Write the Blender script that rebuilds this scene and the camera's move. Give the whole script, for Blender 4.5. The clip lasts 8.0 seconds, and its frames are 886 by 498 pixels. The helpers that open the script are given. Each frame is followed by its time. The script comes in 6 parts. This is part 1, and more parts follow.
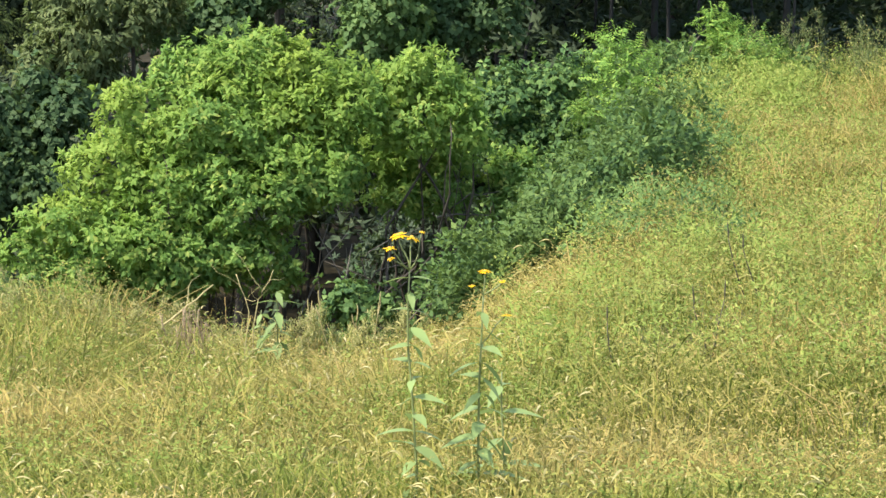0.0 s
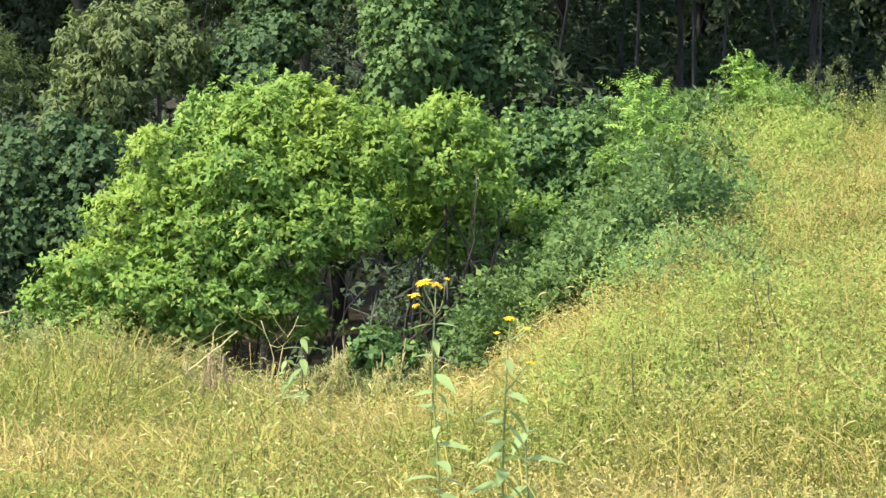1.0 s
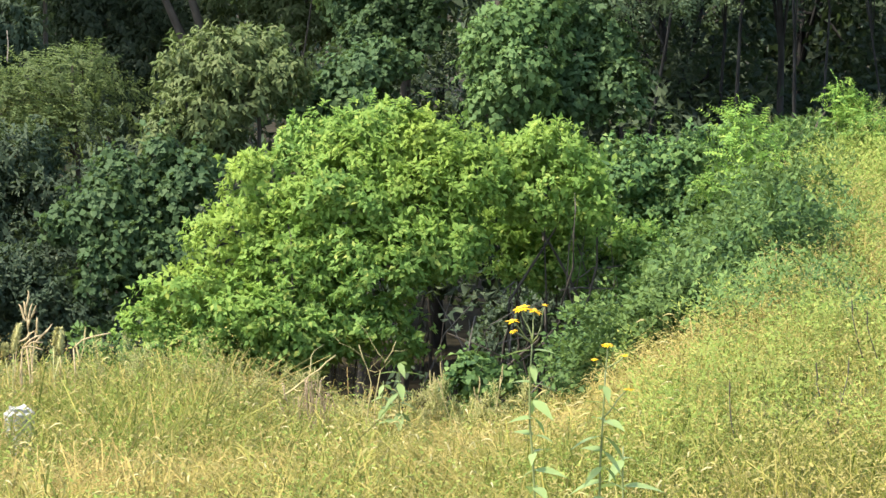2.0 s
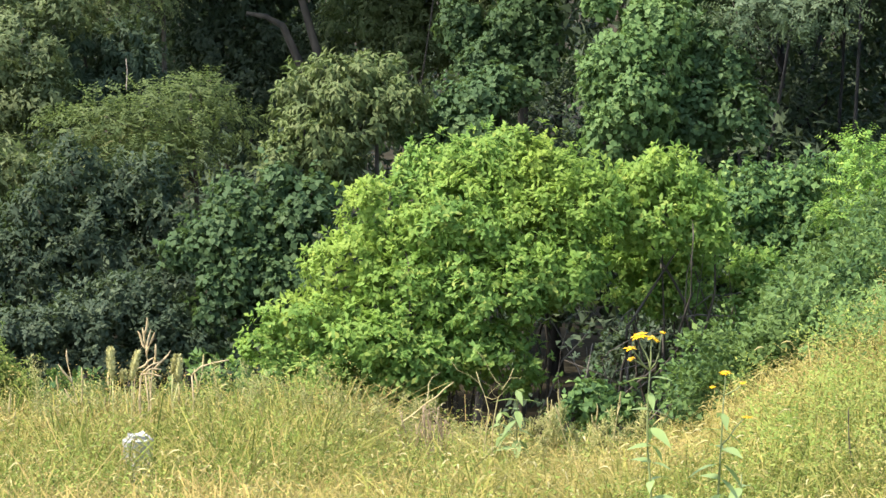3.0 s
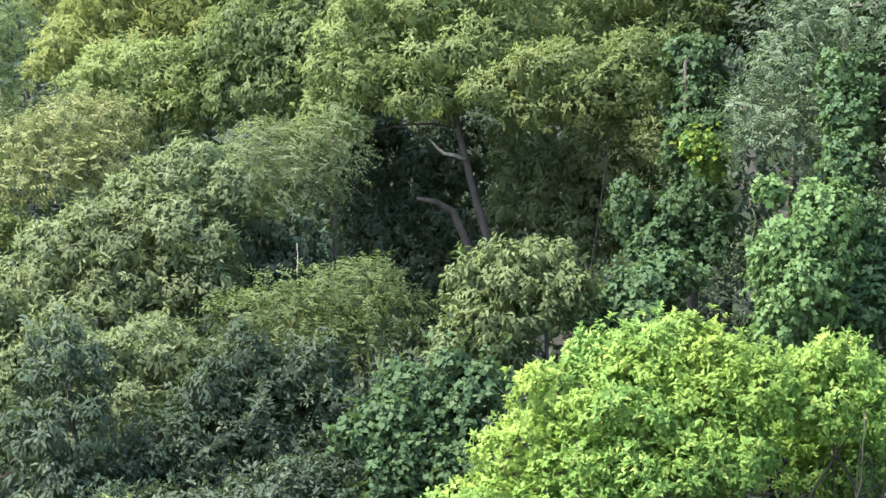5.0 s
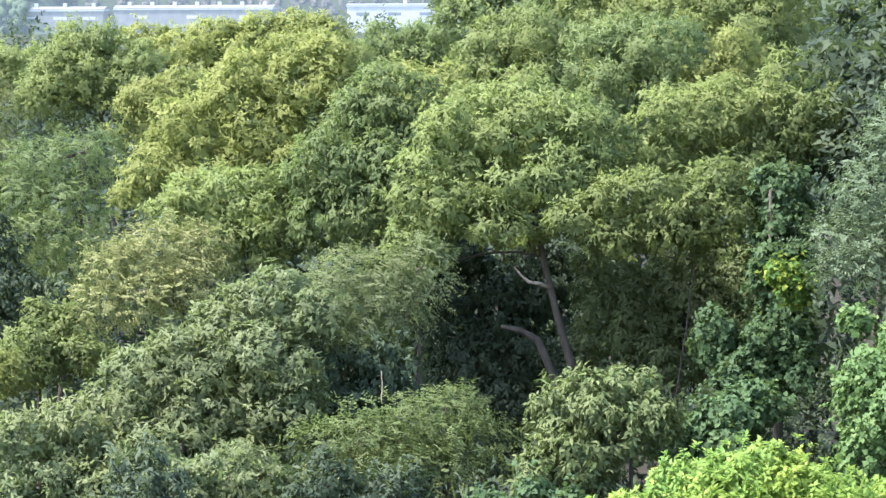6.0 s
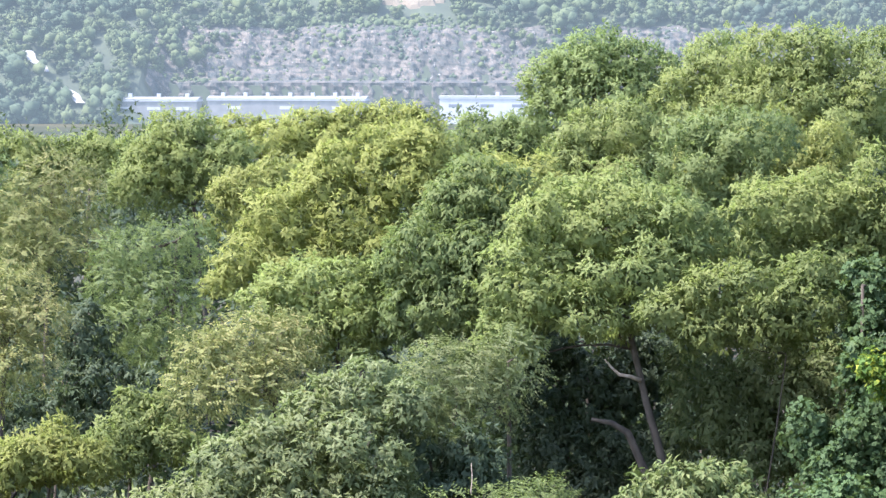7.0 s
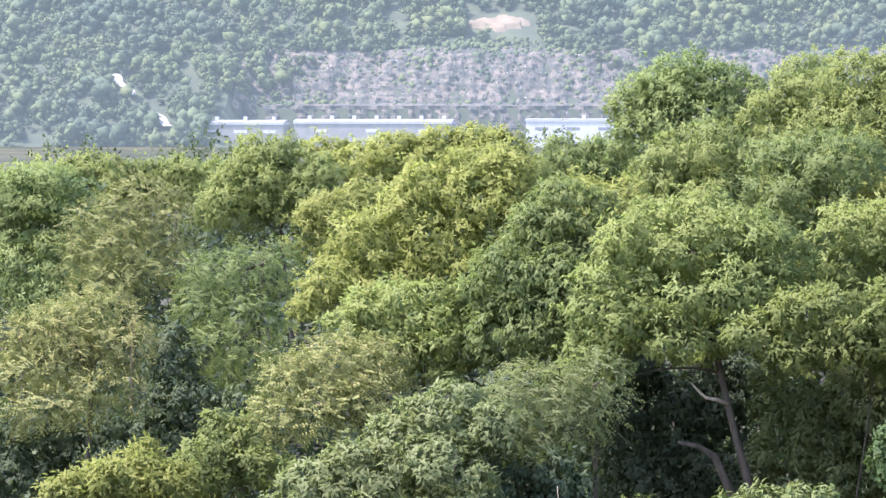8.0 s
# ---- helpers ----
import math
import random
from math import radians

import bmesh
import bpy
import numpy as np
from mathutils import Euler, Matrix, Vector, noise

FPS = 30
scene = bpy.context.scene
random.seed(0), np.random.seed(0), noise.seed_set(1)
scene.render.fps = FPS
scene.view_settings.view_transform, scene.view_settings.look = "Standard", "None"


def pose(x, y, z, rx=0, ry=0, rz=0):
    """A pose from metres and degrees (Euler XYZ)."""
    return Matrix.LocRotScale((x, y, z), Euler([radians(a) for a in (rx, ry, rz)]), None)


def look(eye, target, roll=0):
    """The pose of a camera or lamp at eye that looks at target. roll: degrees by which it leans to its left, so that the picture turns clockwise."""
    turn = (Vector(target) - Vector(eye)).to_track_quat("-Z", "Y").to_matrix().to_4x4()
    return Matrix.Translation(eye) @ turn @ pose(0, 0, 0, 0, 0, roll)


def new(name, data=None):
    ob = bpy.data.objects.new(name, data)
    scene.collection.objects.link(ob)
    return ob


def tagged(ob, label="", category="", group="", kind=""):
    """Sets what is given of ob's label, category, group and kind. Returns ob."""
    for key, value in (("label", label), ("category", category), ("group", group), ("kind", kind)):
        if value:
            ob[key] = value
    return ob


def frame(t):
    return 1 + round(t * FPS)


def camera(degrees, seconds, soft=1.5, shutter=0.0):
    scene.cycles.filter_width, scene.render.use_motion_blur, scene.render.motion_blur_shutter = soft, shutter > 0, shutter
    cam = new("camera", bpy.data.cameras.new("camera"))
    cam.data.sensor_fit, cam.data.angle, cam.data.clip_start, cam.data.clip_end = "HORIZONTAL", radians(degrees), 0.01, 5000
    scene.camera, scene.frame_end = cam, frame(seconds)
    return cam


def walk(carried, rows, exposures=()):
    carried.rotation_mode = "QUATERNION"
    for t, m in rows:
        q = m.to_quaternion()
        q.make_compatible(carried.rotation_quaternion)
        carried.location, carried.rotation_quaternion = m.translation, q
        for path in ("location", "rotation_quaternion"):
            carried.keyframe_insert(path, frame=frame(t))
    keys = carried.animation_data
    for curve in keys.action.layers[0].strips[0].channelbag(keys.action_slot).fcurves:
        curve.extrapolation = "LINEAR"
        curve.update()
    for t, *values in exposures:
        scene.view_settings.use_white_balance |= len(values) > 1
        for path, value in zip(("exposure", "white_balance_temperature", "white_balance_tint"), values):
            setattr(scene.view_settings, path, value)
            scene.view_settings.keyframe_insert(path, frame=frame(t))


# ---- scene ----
cam = camera(14.0, 8.0, soft=1.5)
EYE = 4.8
# seconds, heading (left is positive), tilt, lean; degrees
WALK = [
    (0.0, -4.497, -10.978, -0.105),
    (0.5, -4.265, -10.427, 0.036),
    (1.0, -4.094, -10.236, -0.026),
    (1.2, -3.909, -10.153, 0.019),
    (2.3, -1.877, -9.749, 0.125),
    (2.5, -1.472, -9.707, 0.011),
    (3.0, -0.614, -9.400, -0.110),
    (3.5, 0.000, -8.617, 0.032),
    (4.0, 0.685, -8.068, -0.141),
    (4.2, 0.905, -7.932, -0.161),
    (5.3, 2.574, -5.703, -0.337),
    (5.5, 2.858, -5.239, -0.295),
    (6.0, 3.431, -4.409, -0.263),
    (6.5, 4.430, -3.548, -0.072),
    (7.0, 4.878, -2.950, 0.047),
    (7.5, 5.312, -2.750, 0.000),
    (8.0, 6.249, -2.586, 0.007),
]
walk(cam, [(t, pose(0, 0, EYE, 90 + tilt, 0, turn) @ pose(0, 0, 0, 0, 0, lean)) for t, turn, tilt, lean in WALK],
     exposures=[(0.0, 1.52, 6500, 6), (0.5, 1.64, 6500, 6), (1.2, 1.77, 6500, 7), (2.5, 1.74, 6500, 8), (3.5, 1.84, 6350, 10), (4.2, 2.10, 6200, 12), (5.5, 2.33, 5850, 14), (6.5, 2.33, 5880, 18), (7.5, 2.33, 6050, 23), (8.0, 2.28, 6100, 25)])

# ---------------------------------------------------------------- light
SUN_FROM = Vector((-0.50, -0.20, 0.84)).normalized()
world = bpy.data.worlds.new("world")
scene.world = world
world.use_nodes = True
sky = world.node_tree.nodes.new("ShaderNodeTexSky")
sky.sky_type = "NISHITA"
sky.sun_disc = False
sky.sun_elevation = math.asin(SUN_FROM.z)
sky.sun_rotation = math.atan2(SUN_FROM.x, SUN_FROM.y)
sky.dust_density = 2.0
backg = world.node_tree.nodes["Background"]
backg.inputs["Strength"].default_value = 0.15
world.node_tree.links.new(sky.outputs["Color"], backg.inputs["Color"])
sun = new("sun", bpy.data.lights.new("sun", "SUN"))
sun.data.energy = 2.4
sun.data.angle = radians(2.5)
sun.data.color = (1.0, 0.95, 0.86)
sun.matrix_world = look(SUN_FROM * 60, (0, 0, 0))

# ---------------------------------------------------------------- materials


def shader(name):
    m = bpy.data.materials.new(name)
    m.use_nodes = True
    t = m.node_tree
    return m, t.nodes, t.links, t.nodes["Principled BSDF"]


def noise_at(n, l, scale, detail=3.0, coords="Object"):
    tc = n.new("ShaderNodeTexCoord")
    ns = n.new("ShaderNodeTexNoise")
    ns.inputs["Scale"].default_value = scale
    ns.inputs["Detail"].default_value = detail
    l.new(tc.outputs[coords], ns.inputs["Vector"])
    return ns.outputs["Fac"]


def ramp(n, l, fac, stops):
    r = n.new("ShaderNodeValToRGB")
    e = r.color_ramp.elements
    while len(e) < len(stops):
        e.new(0.5)
    for el, (pos, col) in zip(e, stops):
        el.position, el.color = pos, (*col, 1)
    l.new(fac, r.inputs["Fac"])
    return r.outputs["Color"]


def mixed(n, l, fac, a, b, blend="MIX"):
    mx = n.new("ShaderNodeMix")
    mx.data_type, mx.blend_type = "RGBA", blend
    for sock, v in ((mx.inputs[0], fac), (mx.inputs[6], a), (mx.inputs[7], b)):
        if isinstance(v, (int, float)):
            sock.default_value = v
        elif isinstance(v, tuple):
            sock.default_value = (*v, 1)
        else:
            l.new(v, sock)
    return mx.outputs[2]


def leafy(name, stops, patch=None, patch_scale=0.5, thin=0.35, rough=0.65, glow=None, patch2=None, gloss=0.2):
    """Foliage: each leaf its own tone, patches of another tone, light shining through."""
    m, n, l, b = shader(name)
    geo = n.new("ShaderNodeNewGeometry")
    col = ramp(n, l, geo.outputs["Random Per Island"], stops)
    if patch:
        f = ramp(n, l, noise_at(n, l, patch_scale, 2.0), [(0.42, (0, 0, 0)), (0.62, (1, 1, 1))])
        col = mixed(n, l, f, col, mixed(n, l, 0.65, col, patch))
    if patch2:
        f = ramp(n, l, noise_at(n, l, patch2[1], 3.0), [(0.50, (0, 0, 0)), (0.64, (1, 1, 1))])
        col = mixed(n, l, f, col, mixed(n, l, 0.72, col, patch2[0]))
    info = n.new("ShaderNodeObjectInfo")
    hs = n.new("ShaderNodeHueSaturation")
    mr = n.new("ShaderNodeMapRange")
    mr.inputs["To Min"].default_value, mr.inputs["To Max"].default_value = 0.86, 1.14
    l.new(info.outputs["Random"], mr.inputs["Value"])
    l.new(mr.outputs["Result"], hs.inputs["Value"])
    l.new(col, hs.inputs["Color"])
    col = hs.outputs["Color"]
    l.new(col, b.inputs["Base Color"])
    b.inputs["Roughness"].default_value = rough
    b.inputs["Specular IOR Level"].default_value = gloss
    tr = n.new("ShaderNodeBsdfTranslucent")
    l.new(mixed(n, l, 0.28, col, (0.25, 0.37, 0.07)), tr.inputs["Color"])
    mx = n.new("ShaderNodeMixShader")
    mx.inputs[0].default_value = thin
    l.new(b.outputs[0], mx.inputs[1])
    l.new(tr.outputs[0], mx.inputs[2])
    out = n["Material Output"]
    l.new(mx.outputs[0], out.inputs["Surface"])
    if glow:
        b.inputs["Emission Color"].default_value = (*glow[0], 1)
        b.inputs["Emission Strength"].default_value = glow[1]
    return m


def plain(name, a, b_, scale=6.0, rough=0.8, bump=0.3, glow=None, stretch=None):
    m, n, l, b = shader(name)
    f = noise_at(n, l, scale, 6.0)
    if stretch:
        tc = n.new("ShaderNodeTexCoord")
        mp = n.new("ShaderNodeMapping")
        mp.inputs["Scale"].default_value = stretch
        ns = n.new("ShaderNodeTexNoise")
        ns.inputs["Scale"].default_value = scale
        ns.inputs["Detail"].default_value = 5
        l.new(tc.outputs["Object"], mp.inputs["Vector"])
        l.new(mp.outputs["Vector"], ns.inputs["Vector"])
        f = ns.outputs["Fac"]
    l.new(ramp(n, l, f, [(0.32, a), (0.68, b_)]), b.inputs["Base Color"])
    b.inputs["Roughness"].default_value = rough
    bp = n.new("ShaderNodeBump")
    bp.inputs["Strength"].default_value = bump
    l.new(f, bp.inputs["Height"])
    l.new(bp.outputs["Normal"], b.inputs["Normal"])
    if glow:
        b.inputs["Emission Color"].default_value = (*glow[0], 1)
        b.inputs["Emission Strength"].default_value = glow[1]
    return m


HAZE_GLOW = ((0.285, 0.375, 0.43), 0.126)      # haze light put into the far hill's and halls' materials as a faint glow

BARK = plain("bark", (0.042, 0.033, 0.023), (0.10, 0.08, 0.056), 9, 0.9, 0.6, stretch=(1, 1, 0.25))
# darker copy of the bark, with the wood's shade put into its colour
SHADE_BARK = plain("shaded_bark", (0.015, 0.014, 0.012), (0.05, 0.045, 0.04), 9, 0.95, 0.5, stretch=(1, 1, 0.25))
DEADWOOD = plain("dead_wood", (0.26, 0.20, 0.14), (0.48, 0.40, 0.30), 14, 0.85, 0.4)


def soil():
    """Straw-covered meadow soil, litter darkened as shade under the wood and in the hollow, dull green fields on the
    plain.
    """
    m, n, l, b = shader("meadow_soil")
    f = noise_at(n, l, 3.0, 6.0)
    meadow_col = ramp(n, l, f, [(0.3, (0.08, 0.085, 0.035)), (0.7, (0.19, 0.17, 0.075))])
    shaded_litter_col = ramp(n, l, f, [(0.3, (0.02, 0.017, 0.01)), (0.7, (0.05, 0.04, 0.022))])
    field_col = ramp(n, l, noise_at(n, l, 0.03, 4.0), [(0.4, (0.045, 0.055, 0.04)), (0.6, (0.08, 0.08, 0.055))])
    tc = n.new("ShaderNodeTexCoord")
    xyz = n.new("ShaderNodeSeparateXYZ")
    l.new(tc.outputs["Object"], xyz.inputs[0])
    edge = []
    # below this height the darkened litter stands in for the hollow's shade
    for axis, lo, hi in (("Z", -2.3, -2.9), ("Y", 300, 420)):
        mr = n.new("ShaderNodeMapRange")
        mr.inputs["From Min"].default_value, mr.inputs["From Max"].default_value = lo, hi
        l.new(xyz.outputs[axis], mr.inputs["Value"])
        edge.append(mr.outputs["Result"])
    l.new(mixed(n, l, edge[1], mixed(n, l, edge[0], meadow_col, shaded_litter_col), field_col), b.inputs["Base Color"])
    b.inputs["Roughness"].default_value = 0.95
    b.inputs["Specular IOR Level"].default_value = 0.08
    bp = n.new("ShaderNodeBump")
    bp.inputs["Strength"].default_value = 0.4
    l.new(f, bp.inputs["Height"])
    l.new(bp.outputs["Normal"], b.inputs["Normal"])
    return m


SOIL = soil()
BUSH_LEAF = leafy("bush_leaf", [(0.0, (0.125, 0.229, 0.054)), (0.5, (0.192, 0.317, 0.071)), (0.85, (0.276, 0.390, 0.094)), (1.0, (0.447, 0.473, 0.114))], (0.260, 0.380, 0.068), 0.9, 0.5, patch2=((0.343, 0.426, 0.073), 0.7))
# one vine leaf in two tones: shade painted into this, sunlight into the next
SHADED_VINE_LEAF = leafy("vine_leaf", [(0.0, (0.055, 0.095, 0.036)), (0.6, (0.075, 0.125, 0.043)), (1.0, (0.11, 0.16, 0.058))], (0.06, 0.105, 0.04), 0.8, 0.3)
LIT_CURTAIN_LEAF = leafy("lit_curtain_leaf", [(0.0, (0.09, 0.155, 0.048)), (0.6, (0.13, 0.205, 0.062)), (1.0, (0.20, 0.275, 0.09))], (0.11, 0.185, 0.056), 0.8, 0.35)
BANK_VINE = leafy("bank_vine_leaf", [(0.0, (0.042, 0.088, 0.03)), (0.5, (0.078, 0.145, 0.042)), (0.85, (0.13, 0.215, 0.057)), (1.0, (0.25, 0.325, 0.095))], (0.15, 0.22, 0.058), 0.7, 0.3)
CHESTNUT_LEAF = leafy("chestnut_leaf", [(0.0, (0.085, 0.12, 0.04)), (0.6, (0.12, 0.155, 0.052)), (1.0, (0.20, 0.22, 0.085))], (0.14, 0.165, 0.06), 0.7, 0.3)
OAK_LEAF = leafy("oak_leaf", [(0.0, (0.168, 0.213, 0.074)), (0.6, (0.196, 0.241, 0.082)), (1.0, (0.241, 0.280, 0.099))], (0.230, 0.258, 0.078), 0.45, 0.5)
DEEP_LEAF = leafy("deep_green_leaf", [(0.0, (0.124, 0.173, 0.065)), (0.6, (0.157, 0.207, 0.073)), (1.0, (0.216, 0.261, 0.099))], (0.173, 0.211, 0.069), 0.45, 0.45)
YELLOW_LEAF = leafy("yellowing_leaf", [(0.0, (0.198, 0.220, 0.064)), (0.6, (0.240, 0.262, 0.073)), (1.0, (0.292, 0.308, 0.090))], (0.242, 0.259, 0.073), 0.5, 0.5)
LOCUST_LEAF = leafy("locust_leaf", [(0.0, (0.138, 0.174, 0.075)), (0.6, (0.174, 0.211, 0.091)), (1.0, (0.237, 0.270, 0.127))], (0.187, 0.204, 0.083), 0.6, 0.45)
PALE_LOCUST = leafy("pale_locust_leaf", [(0.0, (0.109, 0.157, 0.082)), (0.6, (0.147, 0.199, 0.107)), (1.0, (0.209, 0.257, 0.146))], (0.142, 0.180, 0.092), 0.6, 0.35)
BROWN_LEAF = leafy("browning_leaf", [(0.0, (0.170, 0.185, 0.066)), (0.6, (0.217, 0.223, 0.081)), (1.0, (0.307, 0.270, 0.111))], (0.201, 0.223, 0.074), 0.5, 0.35)
# leaf colour lowered to carry the canopy's shade
SHADED_LEAF = leafy("shaded_leaf", [(0.0, (0.042, 0.062, 0.035)), (0.7, (0.064, 0.087, 0.047)), (1.0, (0.11, 0.135, 0.068))], (0.04, 0.062, 0.03), 0.5, 0.25)
SAPLING_LEAF = leafy("sapling_leaf", [(0.0, (0.14, 0.25, 0.05)), (0.6, (0.20, 0.33, 0.062)), (1.0, (0.34, 0.43, 0.085))], None, 1, 0.4)
GRASS = leafy("meadow_grass", [(0.0, (0.101, 0.135, 0.026)), (0.3, (0.253, 0.275, 0.053)), (0.65, (0.414, 0.375, 0.087)), (1.0, (0.571, 0.460, 0.156))], (0.172, 0.220, 0.041), 0.55, 0.4, 0.6, patch2=((0.566, 0.390, 0.147), 0.32), gloss=0.08)
STRAW = leafy("dry_stalk", [(0.0, (0.404, 0.330, 0.092)), (0.6, (0.495, 0.375, 0.124)), (1.0, (0.535, 0.335, 0.147))], (0.333, 0.350, 0.092), 0.35, 0.35, 0.6, patch2=((0.525, 0.370, 0.143), 0.32), gloss=0.08)
FOXTAIL = leafy("foxtail_head", [(0.0, (0.424, 0.370, 0.129)), (0.6, (0.556, 0.470, 0.193)), (1.0, (0.687, 0.590, 0.304))], None, 1, 0.4, 0.7, gloss=0.08)
WEED = leafy("slope_weed", [(0.0, (0.151, 0.210, 0.041)), (0.5, (0.293, 0.330, 0.074)), (0.85, (0.424, 0.400, 0.101)), (1.0, (0.586, 0.470, 0.175))], (0.586, 0.430, 0.166), 0.30, 0.35, 0.6, patch2=((0.131, 0.240, 0.051), 0.5), gloss=0.08)
GREEN_WEED = leafy("meadow_weed", [(0.0, (0.162, 0.225, 0.046)), (0.5, (0.237, 0.295, 0.064)), (1.0, (0.364, 0.385, 0.106))], None, 1, 0.4, 0.55, gloss=0.08)

# ---------------------------------------------------------------- mesh helpers


def mesh_of(name, verts, tris, normals=None, smooth=False):
    me = bpy.data.meshes.new(name)
    verts = np.asarray(verts, np.float32).reshape(-1, 3)
    tris = np.asarray(tris, np.int32).reshape(-1, 3)
    me.vertices.add(len(verts))
    me.vertices.foreach_set("co", verts.ravel())
    me.loops.add(tris.size)
    me.loops.foreach_set("vertex_index", tris.ravel())
    me.polygons.add(len(tris))
    me.polygons.foreach_set("loop_start", np.arange(0, tris.size, 3, dtype=np.int32))
    me.polygons.foreach_set("use_smooth", np.full(len(tris), smooth))
    me.update(calc_edges=True)
    if normals is not None:
        me.polygons.foreach_set("use_smooth", np.full(len(tris), True))
        me.normals_split_custom_set_from_vertices(normals.astype(np.float32))
    return me


def part(name, shape, material, parent=None, label="", smooth=False):
    """Link a mesh (vertices, triangles) as one object, under its thing if one is given."""
    ob = new(name, mesh_of(name, *shape, smooth=smooth))
    ob.data.materials.append(material)
    if parent is not None:
        ob.parent = parent
    return tagged(ob, label)


def thing(name, label, category, place=(0, 0, 0), group="", kind=""):
    ob = new(name)
    ob.empty_display_size = 0.2
    ob.location = place
    return tagged(ob, label, category, group, kind)


def join(shapes):
    vs, ts, ns, k = [], [], [], 0
    for v, t, *n in shapes:
        vs.append(v)
        ts.append(np.asarray(t) + k)
        ns += n
        k += len(v)
    return (np.concatenate(vs), np.concatenate(ts), *([np.concatenate(ns)] if ns else []))


def unit(v):
    return v / np.maximum(np.linalg.norm(v, axis=-1, keepdims=True), 1e-9)


def tube(points, radii, sides=7):
    p = np.asarray(points, float)
    r = np.asarray(radii, float)
    along = unit(np.gradient(p, axis=0))
    ref = np.where(np.abs(along[:, 2:]) > 0.9, [[1.0, 0, 0]], [[0, 0, 1.0]])
    a = unit(np.cross(along, ref))
    b = np.cross(along, a)
    w = np.linspace(0, 2 * np.pi, sides, endpoint=False)
    v = p[:, None] + r[:, None, None] * (a[:, None] * np.cos(w)[None, :, None] + b[:, None] * np.sin(w)[None, :, None])
    t = []
    n = len(p)
    for i in range(n - 1):
        for j in range(sides):
            q, s = i * sides + j, i * sides + (j + 1) % sides
            t += [(q, s, q + sides), (s, s + sides, q + sides)]
    t += [(0, j + 1, j) for j in range(1, sides - 1)]
    e = (n - 1) * sides
    t += [(e, e + j, e + j + 1) for j in range(1, sides - 1)]
    return v.reshape(-1, 3), np.array(t)


def bent(rng, a, b, steps=6, wobble=0.06, sag=0.0):
    a, b = np.asarray(a, float), np.asarray(b, float)
    u = np.linspace(0, 1, steps)[:, None]
    p = a + (b - a) * u
    size = np.linalg.norm(b - a)
    p += rng.normal(0, wobble * size, 3) * np.sin(u * np.pi) + rng.normal(0, wobble * 0.6 * size, 3) * np.sin(u * 2 * np.pi)
    p += rng.normal(0, wobble * 0.12 * size, p.shape) * np.sin(u * np.pi)
    p[:, 2:] -= sag * size * np.sin(u * np.pi)
    return p


def leaves(q, way, up, length, width, fold=0.18, small=False):
    """Folded kite-shaped leaves from their stalks q, along way, facing up; small ones as single pointed blades."""
    way = unit(way)
    side = unit(np.cross(way, up))
    nrm = np.cross(side, way)
    L = np.broadcast_to(np.asarray(length, float), (len(q),))[:, None]
    W = np.broadcast_to(np.asarray(width, float), (len(q),))[:, None]
    mid = q + way * L * 0.42 + nrm * W * fold
    tip = q + way * L - nrm * L * 0.12
    if small:
        v = np.stack([q - side * W * 0.35, q + way * L * 0.25 + side * W * 0.65, tip], 1).reshape(-1, 3)
        return v, np.arange(len(q) * 3).reshape(-1, 3)
    v = np.stack([q, mid - side * W * 0.5, tip, mid + side * W * 0.5], 1).reshape(-1, 3)
    k = np.arange(len(q))[:, None] * 4
    return v, np.concatenate([k + [[0, 2, 1]], k + [[0, 3, 2]]], 1).reshape(-1, 3)


def turned(shape, soft):
    """Set normals along the side of the clump, so each leaf takes its light softly."""
    v, t = shape
    per = len(v) // len(soft)
    p = v[t]
    face = np.cross(p[:, 1] - p[:, 0], p[:, 2] - p[:, 0])
    away = (face * np.repeat(soft, len(t) // len(soft), 0)).sum(1) < 0
    t = np.where(away[:, None], t[:, ::-1], t)
    return v, t, np.repeat(unit(soft), per, 0)


def sprays(rng, tufts, each, per, length, width, droop=0.2, twig=0.2, small=False, jitter=0.24, lift=0.75, soft=0.22, tuft_normal=0.75):
    """Leafy sprays over the outer sides of tufts (centres, radii, facings); each carries leaves on both sides of a twig."""
    centres, radii, facing = [np.asarray(v, float) for v in tufts]
    n = len(centres) * each
    c, r, f = [np.repeat(v, each, 0) for v in (centres, radii, facing)]
    u = unit(unit(rng.normal(0, 1, (n, 3))) + f * 0.75)
    p = c + u * r * (0.55 + 0.45 * rng.random((n, 1)) ** 0.7)
    way = unit(u * 0.6 + f * 0.3 + rng.normal(0, 0.4, (n, 3)) + [0, 0, 0.2 - droop])
    side = unit(np.cross(way, u + [0.01, 0, 0.6]))
    qs, ws, us, ns = [], [], [], []
    for j in range(per):
        g = (j + 0.6) / per
        s = 1 if j % 2 else -1
        qs.append(p + way * twig * g + rng.normal(0, 0.08 * twig, (n, 3)) - [0, 0, droop * twig * 0.4 * g * g])
        ws.append(way * 0.7 + side * s * 0.8 * (1.15 - g) + rng.normal(0, 0.25, (n, 3)) - [0, 0, droop * 0.6])
        us.append(u * 0.4 + f * 0.45 + [0, 0, lift] + rng.normal(0, jitter, (n, 3)))
        ns.append(u * tuft_normal + f * 0.65 + [0, 0, lift * 0.4] + rng.normal(0, soft, (n, 3)))
    size = rng.uniform(0.65, 1.2, n * per)
    return turned(leaves(np.concatenate(qs), np.concatenate(ws), np.concatenate(us), length * size, width * size, small=small), np.concatenate(ns))


